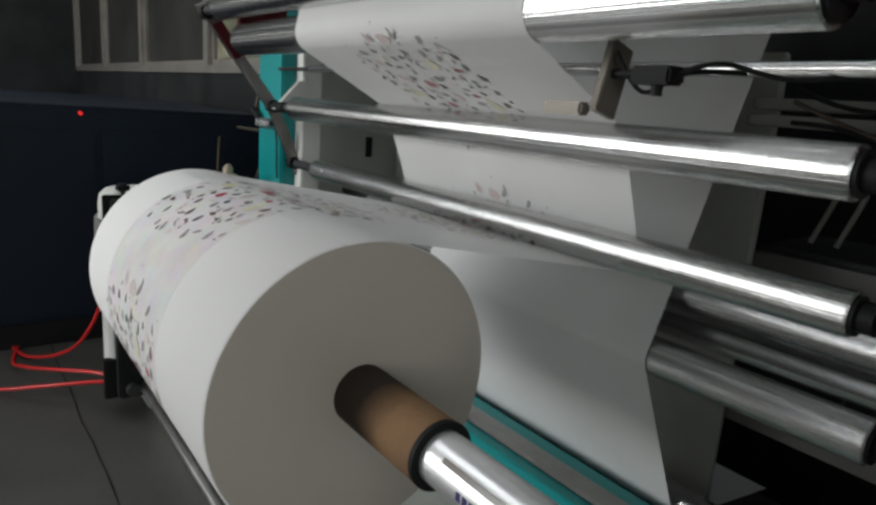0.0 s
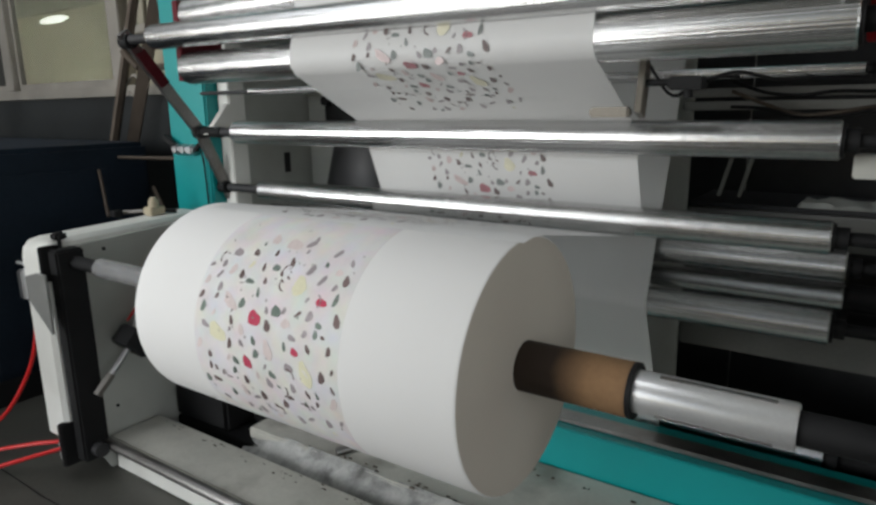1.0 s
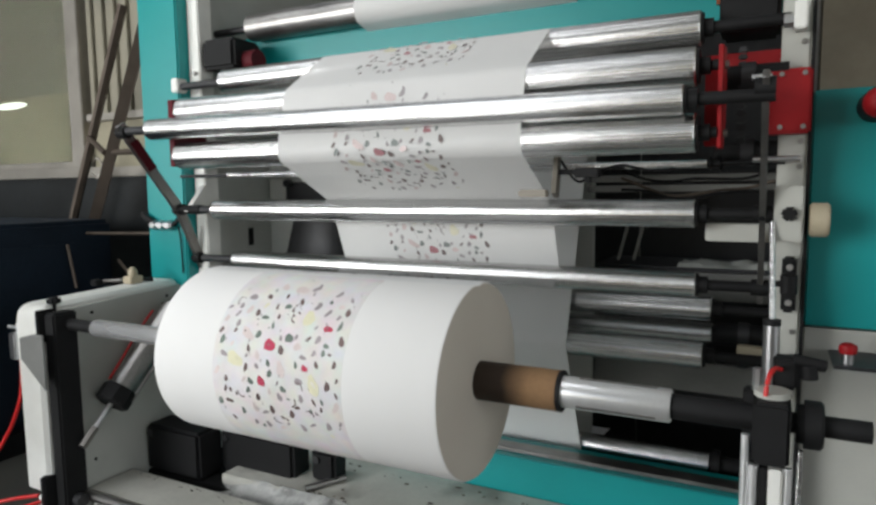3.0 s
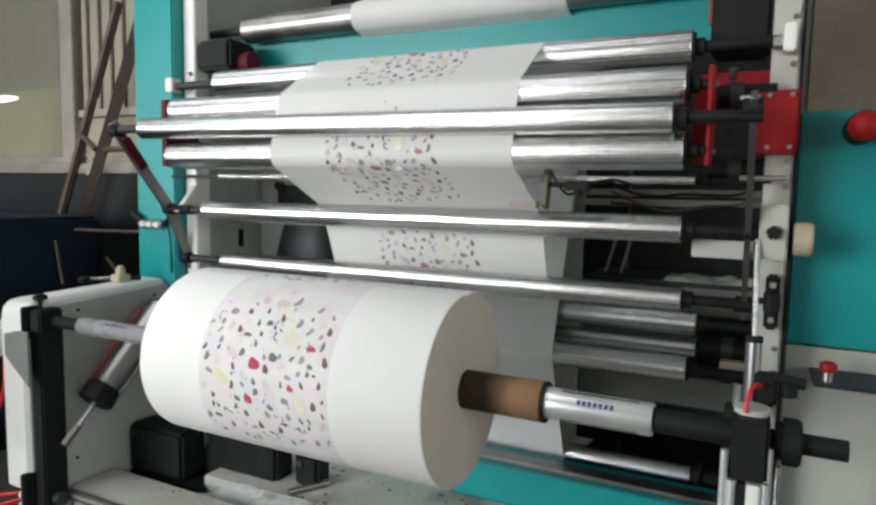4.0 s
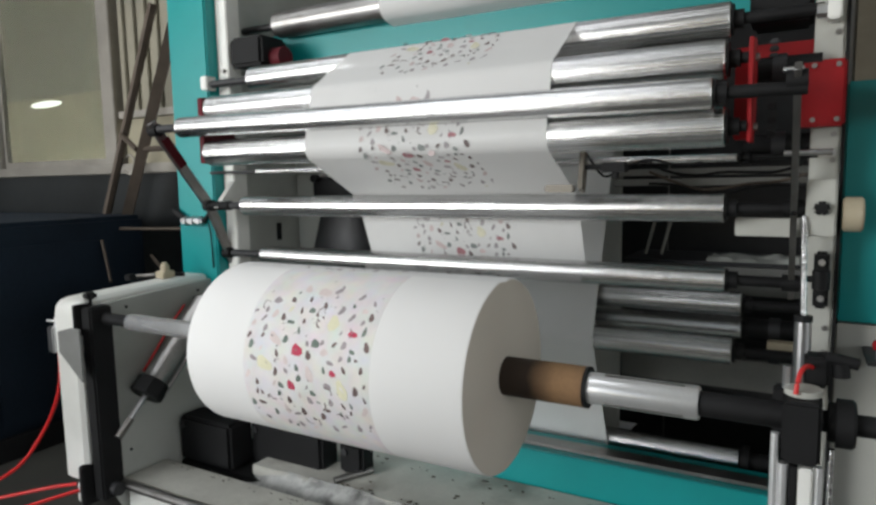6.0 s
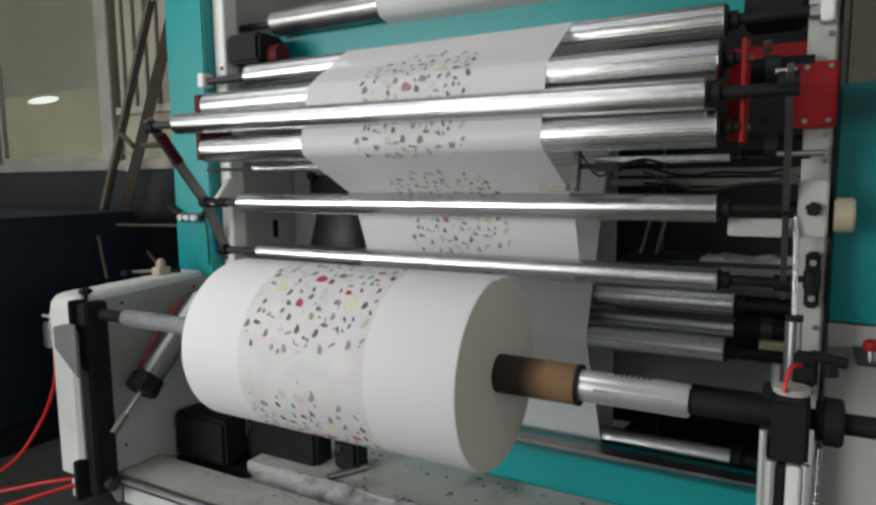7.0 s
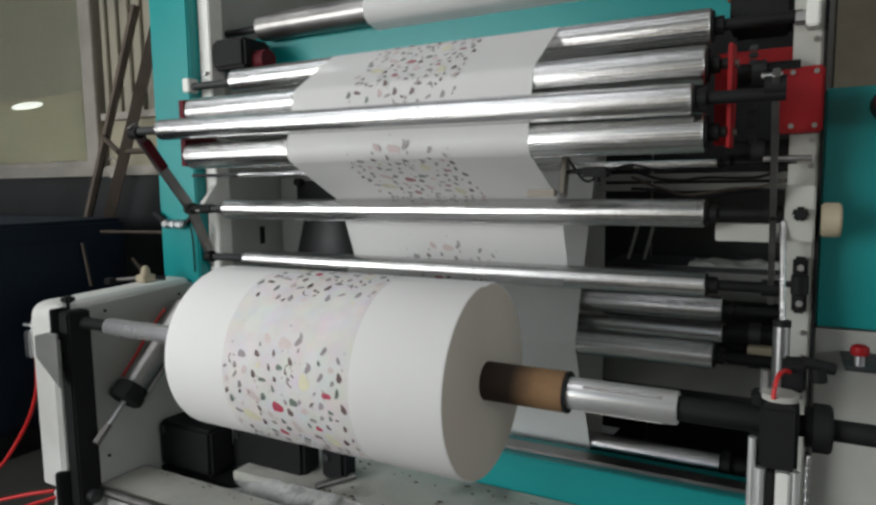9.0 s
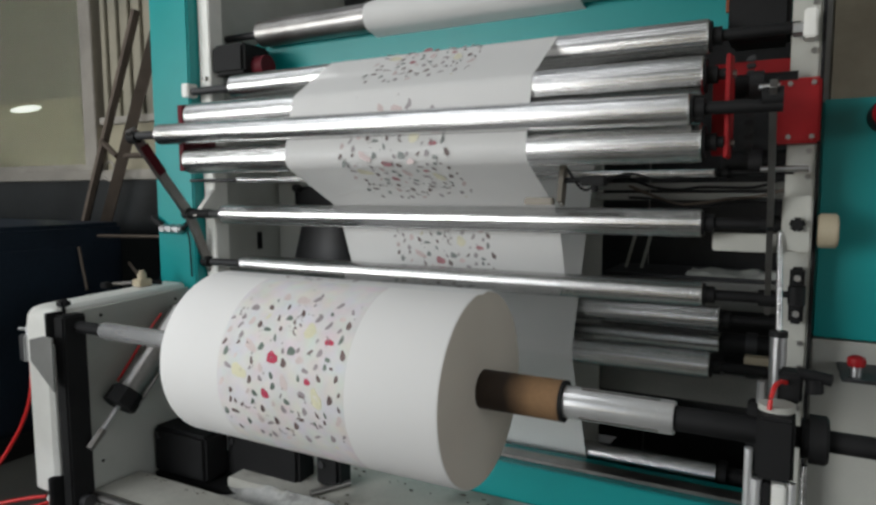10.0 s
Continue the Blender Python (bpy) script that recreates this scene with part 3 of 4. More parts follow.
part("cut_end", lathe([(0.0125, 0.043), (0.014, 0.05), (0.0148, R * 0.6), (0.014, R - 0.006), (0.0125, R - 0.003)], 128), PAPER_EDGE, roll, "beige cut end of the roll")
part("printed_band", lathe([(MID - 0.182, R), (MID - 0.178, R + 0.0006), (MID + 0.178, R + 0.0006), (MID + 0.182, R)], 128), PAPER_BAND, roll, "off-white band tinted by the print")
prints = bmesh.new()
for k in range(3):
    for b in BLOBS:
        vs = []
        for u, v in blob_ring(b):
            a = v / R + k * 2 * math.pi / 3
            vs.append(prints.verts.new((MID + u, -(R + 0.0012) * math.cos(a), -(R + 0.0012) * math.sin(a))))
        prints.faces.new(vs).material_index = b[5]
tagged(part("printed_pattern", prints, INKS, roll, "printed red, dark, green and yellow petals"), kind="stuff")
CORE_CARD = material("core_cardboard", (0.27, 0.155, 0.075), 0.85, 0, 0.25, 10, 120, 0.2, 0.35, (0.13, 0.08, 0.045))
sn, sl = CORE_CARD.node_tree.nodes, CORE_CARD.node_tree.links
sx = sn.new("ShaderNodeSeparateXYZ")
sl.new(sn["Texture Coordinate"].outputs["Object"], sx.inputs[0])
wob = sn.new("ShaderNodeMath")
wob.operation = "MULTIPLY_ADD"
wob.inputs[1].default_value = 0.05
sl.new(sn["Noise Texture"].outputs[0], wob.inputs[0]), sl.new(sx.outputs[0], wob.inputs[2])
# the core darkens towards the roll, with an uneven edge
core_ramp = sn.new("ShaderNodeMapRange")
core_ramp.inputs[1].default_value, core_ramp.inputs[2].default_value = 0.10, 0.165
sl.new(wob.outputs[0], core_ramp.inputs[0])
core_dark = sn.new("ShaderNodeMix")
core_dark.data_type = "RGBA"
core_dark.inputs[6].default_value = (0.035, 0.022, 0.014, 1)
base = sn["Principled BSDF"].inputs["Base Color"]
sl.new(base.links[0].from_socket, core_dark.inputs[7]), sl.new(core_ramp.outputs[0], core_dark.inputs[0]), sl.new(core_dark.outputs[2], base)
core = part("core_tube", lathe([(0.012, 0.03), (0.012, 0.043), (0.192, 0.043), (0.194, 0.042), (0.194, 0.03)], 48), CORE_CARD, roll, "brown cardboard core tube, darker near the roll")
part("core_rim", lathe([(0.1942, 0.028), (0.1942, 0.0435), (0.2012, 0.0435), (0.2012, 0.028)], 40), BLACK, core, "dark rim of the core")
part("sleeve", lathe([(0.19, 0.028), (0.19, 0.033), (0.412, 0.033), (0.416, 0.031), (0.416, 0.02)], 48), SLEEVE, roll, "bright aluminium air shaft")
part("sleeve", lathe([(-1.30, 0.02), (-1.30, 0.024), (-1.296, 0.027), (-0.774, 0.027), (-0.774, 0.02)], 40), SLEEVE_PALE, roll, "bright aluminium air shaft")
part("shaft_end", lathe([(0.416, 0.01), (0.416, 0.024), (0.60, 0.024), (0.60, 0.019), (0.742, 0.019), (0.742, 0.01)], 32), BLACK, roll, "black steel shaft end")
part("shaft_end", lathe([(-1.46, 0.01), (-1.46, 0.019), (-1.30, 0.019), (-1.30, 0.01)], 32), BLACK, roll, "black steel shaft end")
for k in range(3):
    a = 2 * math.pi * k / 3
    bm = bmesh.new()
    box(bm, 0.235, 0.39, -0.0035, 0.0035, 0.0315, 0.0345, 0.001, Matrix.Rotation(a + 0.5, 4, "X"))
    part("key_strip", bm, STEEL, roll, "steel gripping strip of the shaft")
for i in range(7):
    bm = bmesh.new()
    box(bm, 0.27 + i * 0.011, 0.277 + i * 0.011, -0.005, 0.005, 0.0328, 0.0334, 0, Matrix.Rotation(1.2, 4, "X"))
    part("marking_bar", bm, LABEL, roll, "dark blue marking")

for i in range(8):
    bm = bmesh.new()
    box(bm, -1.17 + i * 0.012, -1.162 + i * 0.012, -0.004, 0.004, 0.0268, 0.0274, 0, Matrix.Rotation(0.9, 4, "X"))
    part("marking_bar", bm, LABEL, roll, "dark blue marking")

# ---- printed strips carried by the web ----
NSTRIP, REPEATS = 9, 5
strips = []
for k in range(NSTRIP):
    lo, hi = -0.16 + k * 0.36 / NSTRIP, -0.16 + (k + 1) * 0.36 / NSTRIP
    lo, hi = (-9 if k == 0 else lo), (9 if k == NSTRIP - 1 else hi)
    mid = -0.16 + (k + 0.5) * 0.36 / NSTRIP
    bm = bmesh.new()
    for b in BLOBS:
        if lo <= b[1] < hi:
            bm.faces.new([bm.verts.new((MID + 0.03 + u, v - mid, 0)) for u, v in blob_ring(b)]).material_index = b[5]
    first = part("print_strip", bm, WEB_INKS, web, "printed petals on the running web")
    for j in range(REPEATS):
        ob = first if j == 0 else new("print_strip", first.data)
        ob.parent = web
        tagged(ob, "printed petals on the running web", kind="stuff")
        strips.append((ob, mid + j * STEP))


# ---- winding stand ----
stand = thing("winding_stand", "white enamelled stand cabinet beside the paper roll", "machine stand")
outline = [(-0.055, 0.13), (-0.055, 0.715), (-0.045, 0.745), (-0.015, 0.758), (0.498, 0.775), (0.498, 0.05), (0.06, 0.05), (0.05, 0.13)]
part("cabinet", slab(outline, "x", -1.612, -1.487, 0.012), WHITE, stand)
# grey here is the shade on the white cabinet's inner side
inner = part("inner_panel", slab([(0.0, 0.12), (0.0, 0.735), (0.498, 0.757), (0.498, 0.0), (0.06, 0.0)], "x", -1.485, -1.473, 0.003), GREY, stand, "inner panel, greyed as the shaded side of the cabinet")
for y, z in ((0.12, 0.71), (0.43, 0.72), (0.1, 0.2)):
    part("screw", rodded((-1.473, y, z), (-1.469, y, z), 0.005), BLACK, inner, "dark screw")
part("corner_plate", slab([(-1.558, 0.655), (-1.49, 0.672), (-1.44, 0.672), (-1.44, 0.495), (-1.558, 0.585)], "y", -0.075, -0.066, 0.002), PLATE_GREY, stand, "bent grey steel bracket plate")
part("foot_bracket", boxed(-1.547, -1.49, -0.06, 0.06, 0.06, 0.129, 0.006), WHITE, stand)

post = thing("bearing_post", "black steel post holding the end of the shaft", "post")
bar = part("bar", boxed(-1.481, -1.429, -0.04, 0.04, 0.075, 0.735, 0.006), BLACK, post)
part("side_plate", boxed(-1.494, -1.4815, -0.06, -0.005, 0.64, 0.745, 0.003), BLACK, post)
part("pivot", rodded((-1.5, 0.0, 0.11), (-1.40, 0.0, 0.11), 0.022), BLACK_STEEL, post)
part("pivot_plate", boxed(-1.506, -1.483, -0.075, -0.0, 0.06, 0.2, 0.004), BLACK, post)
star = bmesh.new()
rod(star, (-1.484, 0.0, 0.735), (-1.484, 0.0, 0.762), 0.006)
for i in range(5):
    a = 2 * math.pi * i / 5
    rod(star, (-1.484, 0, 0.768), (-1.484 + 0.02 * math.cos(a), 0.02 * math.sin(a), 0.768), 0.008, segs=12)
rod(star, (-1.484, 0, 0.758), (-1.484, 0, 0.78), 0.013)
part("star_knob", star, BLACK, bar, "black plastic star knob")

valve = thing("air_valve", "cream pneumatic valve with fittings on the stand", "valve")
body = part("body", boxed(-1.595, -1.545, 0.335, 0.39, 0.772, 0.80, 0.004), IVORY, valve)
part("dial", rodded((-1.57, 0.362, 0.80), (-1.57, 0.362, 0.822), 0.017), IVORY, body)
part("cap", rodded((-1.57, 0.362, 0.822), (-1.57, 0.362, 0.832), 0.011), IVORY, body)
part("fitting", rodded((-1.615, 0.35, 0.782), (-1.67, 0.31, 0.779), 0.008), STEEL, valve)
part("fitting", rodded((-1.565, 0.37, 0.785), (-1.53, 0.42, 0.782), 0.008), BLACK, valve)
part("lever", boxed(-1.69, -1.655, 0.27, 0.30, 0.768, 0.79, 0.003), BLACK, valve)

reg = thing("hose_coupling", "small zinc air coupling on the cabinet side", "coupling", at=(0, -0.03, 0.02))
part("body", boxed(-1.647, -1.614, -0.03, 0.03, 0.55, 0.64, 0.005), CHROME_DULL, reg)
part("nut", rodded((-1.632, 0, 0.64), (-1.632, 0, 0.668), 0.012, segs=6), CHROME_DULL, reg)
part("tap", rodded((-1.672, -0.01, 0.655), (-1.612, 0.0, 0.65), 0.006), CHROME_DULL, reg)


def air_hose(label, pts, r=0.0065):
    return tagged(part("air_hose", tube([(x - 0.032, y, z) for x, y, z in pts], r), HOSE, label=label), "", "hose", "red air hoses")


air_hose("red plastic air hose hanging from the coupling", [(-1.6, -0.03, 0.575), (-1.612, -0.035, 0.44), (-1.69, -0.05, 0.29), (-1.79, -0.11, 0.14), (-1.98, -0.19, 0.04), (-2.15, -0.27, 0.01), (-2.5, -0.3, 0.008), (-3.1, -0.2, 0.008)])
air_hose("red plastic air hose leaving the foot of the stand", [(-1.52, -0.055, 0.12), (-1.59, -0.10, 0.112), (-1.72, -0.18, 0.085), (-1.9, -0.27, 0.045), (-2.1, -0.29, 0.012), (-2.6, -0.16, 0.008), (-3.1, 0.05, 0.008)])
air_hose("red plastic air hose leaving the foot of the stand", [(-1.50, -0.06, 0.105), (-1.56, -0.14, 0.09), (-1.67, -0.25, 0.055), (-1.79, -0.36, 0.02), (-1.95, -0.44, 0.008), (-2.3, -0.5, 0.008)])

cyl = thing("air_cylinder", "slanting aluminium air cylinder with black end block", "air cylinder")
c0, c1 = Vector((-1.39, 0.395, 0.685)), Vector((-1.388, 0.014, 0.309))
d = (c1 - c0).normalized()
barrel = part("barrel", rodded(c0, c0 + d * 0.34, 0.044, bevel=0.003), STEEL, cyl)
part("end_block", rodded(c0 + d * 0.34, c0 + d * 0.40, 0.058, segs=8, bevel=0.004), BLACK, barrel, "black end block")
part("tie_rod", rodded(c0 + Vector((0.04, 0.02, -0.03)), c0 + Vector((0.04, 0.02, -0.03)) + d * 0.36, 0.006), STEEL, cyl)
part("piston_rod", rodded(c0 + d * 0.40, c1, 0.009), CHROME_DULL, cyl, "chromed piston rod")
part("clevis", rodded(c1 - d * 0.05, c1 + d * 0.02, 0.014, segs=6), STEEL, cyl)
part("hose", tube([c0 + d * k + Vector((-0.062, -0.005, 0.028 + 0.01 * math.sin(k * 14))) for k in (0.33, 0.25, 0.16, 0.06)], 0.005), HOSE, cyl, "red air hose")
part("mount", boxed(-1.471, -1.36, 0.40, 0.45, 0.65, 0.70, 0.004), RUST, cyl, "dark red mounting bracket")

bed = thing("machine_bed", "dusty off-white steel bed under the roll", "machine base")
part("top_plate", boxed(-1.465, 0.545, 0.055, 0.235, 0.085, 0.115, 0.006), BED, bed)
part("front_plate", boxed(-1.46, 0.54, 0.07, 0.10, 0.0, 0.083, 0.004), WHITE, bed)
# black stands in for the shaded gap behind the top plate
part("rear_plate", boxed(-1.465, 0.545, 0.30, 0.66, 0.05, 0.085, 0.004), BLACK, bed, "rear plate coloured black for the shaded gap")
heap = bmesh.new()
rows = []
for i in range(81):
    x = -1.14 + i * 1.66 / 80
    row = []
    for j in range(15):
        y = 0.27 + j * 0.068 / 14
        h = 0.066 + 0.062 * (j / 14) ** 0.6 + 0.005 * noise.noise((x * 5, y * 9, 0.5)) + 0.006 * noise.noise((x * 34, y * 40, 2.0))
        h = 0.04 if j == 0 or i in (0, 80) else h * (0.62 + 0.38 * min(1, i / 9))
        row.append(heap.verts.new((x, y, h)))
    rows.append(row)
for a, b in zip(rows, rows[1:]):
    for j in range(14):
        heap.faces.new((a[j], a[j + 1], b[j + 1], b[j]))
DUST = material("paper_dust", (0.47, 0.47, 0.455), 0.95, 0, 0.45, 17, 140, 0.4, 0.8, (0.09, 0.09, 0.086), spec=0.1)
tagged(part("paper_dust", heap, DUST, bed, "grey-white paper dust and scraps"), kind="stuff")
part("tray_top", boxed(-1.12, 0.545, 0.325, 0.638, 0.086, 0.124, 0.005), BED, bed, "paper-dust covered tray")
dust = bmesh.new()
for i in range(60):
    x, y = rnd.uniform(-1.4, 0.1), min(rnd.gauss(0.215, 0.012), 0.23)
    s = rnd.uniform(0.001, 0.003)
    box(dust, x - s * 2, x + s * 2, y - s * 0.6, y + s * 0.6, 0.115, 0.1165, 0)
for i in range(70):
    x, y = rnd.uniform(-0.9, 0.3), rnd.choice((rnd.gauss(0.345, 0.008), rnd.gauss(0.585, 0.008), rnd.uniform(0.34, 0.59)))
    s = rnd.uniform(0.001, 0.004)
    box(dust, x - s * 2, x + s * 2, min(y, 0.59) - s * 0.7, min(y, 0.59) + s * 0.7, 0.1245, 0.127, 0)
tagged(part("debris", dust, RUST, label="dark crumbs of dirt on the machine bed"), "", "dirt", kind="stuff")
for x0, x1, y0, y1, z0, z1 in ((-1.468, -1.2, 0.30, 0.42, 0.086, 0.26), (-1.198, -0.86, 0.40, 0.50, 0.086, 0.25), (-0.80, -0.70, 0.42, 0.5, 0.126, 0.235)):
    g = thing("guide_block", "black cast guide block on the bed", "machine block", "guide blocks")
    body = part("body", boxed(x0, x1, y0, y1, z0, z1, 0.012), BLACK, g)
    part("cap_screw", rodded((x0 + 0.03, y0, z1 - 0.03), (x0 + 0.03, y0 - 0.008, z1 - 0.03), 0.012), BLACK_STEEL, body)
bolt = thing("tie_bar", "short dark steel bar lying under the roll", "bar")
part("bar", rodded((-0.76, 0.345, 0.136), (-0.69, 0.47, 0.136), 0.011), STEEL, bolt)
rail = thing("foot_rail", "dark round steel rail along the machine bed", "rail")
part("rail", rodded((-1.54, 0.035, 0.11), (0.56, 0.035, 0.11), 0.016), STEEL, rail)

# ---- the other stand ----
near = thing("shaft_stand", "black and white bearing stand for the roll shaft", "machine stand")
part("bearing_block", boxed(0.558, 0.618, -0.055, 0.055, 0.63, 0.742, 0.006), BLACK, near)
part("bar", boxed(0.571, 0.585, -0.055, 0.03, 0.05, 0.626, 0.003), BLACK, near)
part("guide_rail", rodded((0.548, -0.045, 0.05), (0.548, -0.045, 0.68), 0.007), SLEEVE, near, "chromed guide rail")
part("guide_rail", rodded((0.562, -0.045, 0.05), (0.562, -0.045, 0.628), 0.009), SLEEVE, near, "chromed guide rail")
part("cover", boxed(0.586, 0.608, -0.055, 0.02, 0.05, 0.626, 0.003), WHITE, near, "white cover plate")
part("guide_rail", rodded((0.616, -0.04, 0.05), (0.616, -0.04, 0.628), 0.007), SLEEVE, near, "chromed guide rail")
part("guide_rail", rodded((0.634, -0.03, 0.05), (0.634, -0.03, 0.66), 0.005), CHROME, near, "chromed guide rail")
part("arm", boxed(0.54, 0.58, 0.02, 0.06, 0.64, 0.74, 0.004), BLACK, near)
part("flange", lathe([(0.628, 0.02), (0.628, 0.035), (0.64, 0.035), (0.64, 0.043), (0.665, 0.043), (0.67, 0.038), (0.67, 0.02)], 32), BLACK, near, "black clamping flange")
for ob in near.children:
    if ob.name.startswith("flange"):
        ob.location = (0, *AX)
part("foot", boxed(0.535, 0.66, -0.08, 0.10, 0.0, 0.05, 0.005), BLACK, near)
part("top_cap", rodded((0.588, 0.0, 0.742), (0.588, 0.0, 0.753), 0.03), OFFWHITE, near, "white round cap")
part("top_valve", boxed(0.588, 0.628, 0.04, 0.09, 0.743, 0.80, 0.005), BLACK, near)
part("top_lever", rodded((0.62, 0.05, 0.80), (0.672, 0.06, 0.79), 0.011), BLACK, near)
part("lever_knob", rodded((0.645, 0.055, 0.79), (0.648, 0.055, 0.765), 0.014), BLACK, near)
part("fitting", rodded((0.562, 0.02, 0.743), (0.563, 0.02, 0.785), 0.008, segs=6), CHROME_DULL, near)
part("hose_strip", tube([(0.577, -0.034, 0.75), (0.579, -0.03, 0.77), (0.584, -0.015, 0.787), (0.592, 0.01, 0.79), (0.602, 0.045, 0.78)], 0.0042), HOSE, near, "bright red hose loop")
part("hose_strip", tube([(0.566, -0.062, 0.40), (0.567, -0.066, 0.25), (0.565, -0.062, 0.08)], 0.005), HOSE, near, "red hose")
part("hose_strip", tube([(0.625, -0.05, 0.52), (0.622, -0.055, 0.35), (0.626, -0.05, 0.08)], 0.005), HOSE, near, "red hose")
lift = thing("lift_cylinder", "slim aluminium air cylinder under the swing arm", "air cylinder")
part("barrel", rodded((0.585, 0.36, 0.655), (0.585, 0.36, 0.80), 0.0175, bevel=0.002), CHROME_DULL, lift)
part("head", rodded((0.585, 0.36, 0.80), (0.585, 0.36, 0.813), 0.019), BLACK, lift)
part("piston_rod", rodded((0.585, 0.36, 0.813), (0.578, 0.44, 1.03), 0.0065), CHROME, lift)
part("base", boxed(0.565, 0.61, 0.335, 0.385, 0.63, 0.655, 0.003), BLACK, lift)
part("mount", boxed(0.56, 0.62, 0.37, 0.5, 0.60, 0.63, 0.003), BLACK, lift)

# ---- fittings on the column ----
adj = thing("adjuster_block", "white block with a black star knob on the column", "adjuster")
block = part("block", boxed(0.58, 0.642, 0.44, 0.498, 0.985, 1.115, 0.004), OFFWHITE, adj)
knob = bmesh.new()
for i in range(5):
    a = 2 * math.pi * i / 5 + 0.3
    rod(knob, (0.612, 0.43, 1.05), (0.612 + 0.016 * math.cos(a), 0.43, 1.05 + 0.016 * math.sin(a)), 0.007, segs=10)
rod(knob, (0.612, 0.44, 1.05), (0.612, 0.422, 1.05), 0.012)
part("star_knob", knob, BLACK, block, "black star knob")
part("ivory_handwheel", rodded((0.654, 0.47, 1.035), (0.695, 0.47, 1.035), 0.04, bevel=0.004), IVORY, adj, "ivory plastic handwheel")
cl = thing("clamp_lever", "black clamping fitting on the column", "clamp")
for name, z0, z1 in (("upper", 0.898, 0.946), ("lower", 0.812, 0.862)):
    jaw = part(name, boxed(0.602, 0.634, 0.462, 0.497, z0, z1, 0.006), BLACK, cl)
    part("bolt", rodded((0.618, 0.462, (z0 + z1) / 2), (0.618, 0.456, (z0 + z1) / 2), 0.008, segs=6), CHROME_DULL, jaw, "zinc bolt")
part("neck", rodded((0.618, 0.472, 0.858), (0.618, 0.472, 0.902), 0.019), BLACK, cl)
part("pin", rodded((0.585, 0.475, 0.88), (0.618, 0.475, 0.88), 0.008), BLACK, cl)
lug = thing("pipe_lug", "small zinc hinge lug on the column", "lug")
part("plate", boxed(0.60, 0.636, 0.48, 0.497, 1.168, 1.188, 0.003), CHROME_DULL, lug)
part("pin", rodded((0.53, 0.47, 1.178), (0.63, 0.47, 1.178), 0.007), CHROME_DULL, lug)
pb = thing("bearing_bracket", "white and zinc shaft bracket high on the column", "bracket")
part("block", boxed(0.606, 0.634, 0.44, 0.497, 1.47, 1.535, 0.004), WHITE, pb)
part("nut", rodded((0.585, 0.47, 1.495), (0.606, 0.47, 1.495), 0.016, segs=6), CHROME_DULL, pb)
lb = thing("bearing_bracket", "white shaft bracket on the teal frame", "bracket")
part("block", boxed(-1.44, -1.405, 0.47, 0.52, 1.485, 1.535, 0.004), WHITE, lb)
for z in (1.455, 1.56):
    part("bolt", rodded((-1.39, 0.55, z), (-1.39, 0.535, z), 0.009, segs=6), STEEL, lb)

drive = thing("drive_motor", "black motor with an orange cover behind the rollers", "motor", "motors")
part("body", boxed(0.44, 0.58, 0.55, 0.7, 1.50, 1.66, 0.01), BLACK, drive)
part("cover", boxed(0.42, 0.58, 0.70, 0.738, 1.60, 1.78, 0.012), ORANGE, drive, "dusty orange cover")
drive = thing("drive_motor", "black bearing housing with a dark red cap at the beam end", "motor", "motors")
part("body", boxed(-1.36, -1.2, 0.55, 0.7, 1.57, 1.68, 0.012), BLACK, drive)
part("cover", rodded((-1.2, 0.63, 1.60), (-1.15, 0.63, 1.60), 0.04), MAROON, drive, "dusty dark red cap")

for y, z, label in ((0.47, 1.375, "black shaft couplings beside the red brackets"), (0.55, 1.20, "black spacer tube beside the rollers"), (0.85, 0.60, "black coupling beside the lower rollers"), (0.80, 0.68, "black coupling beside the lower rollers")):
    g = thing("coupling", label, "coupling", "couplings")
    part("body", rodded((0.44, y, z), (0.6, y, z), 0.028), BLACK, g)
    part("ring", rodded((0.50, y, z), (0.53, y, z), 0.034), BLACK_STEEL, g)
plate = thing("side_plate", "red painted plate behind the shaft ends", "plate")
part("plate", boxed(0.44, 0.6, 0.62, 0.65, 1.40, 1.46, 0.003), RED, plate)
whitebar = thing("cross_bar", "short white enamelled bar beside the roller end", "bar")
part("bar", boxed(0.425, 0.585, 0.52, 0.56, 0.975, 1.02, 0.003), OFFWHITE, whitebar)
gearplate = thing("bearing_plate", "brass coloured bearing plate beside lower rollers", "plate")
part("plate", boxed(0.50, 0.58, 0.72, 0.76, 0.63, 0.66, 0.003), IVORY, gearplate)

# ---- sensor over the web ----
SENSOR_GREY = material("dull_alloy", (0.2, 0.18, 0.15), 0.5, 0.4, 0.2)
sensor = thing("web_sensor", "dark optical sensor on a bracket beside the web edge", "sensor", at=(0.037, 0.0, 0.006))
tilt = Matrix.Translation((0.032, 0.385, 1.14)) @ Matrix.Rotation(radians(-14), 4, "X") @ Matrix.Rotation(radians(8), 4, "Z") @ Matrix.Translation((-0.032, -0.385, -1.14))
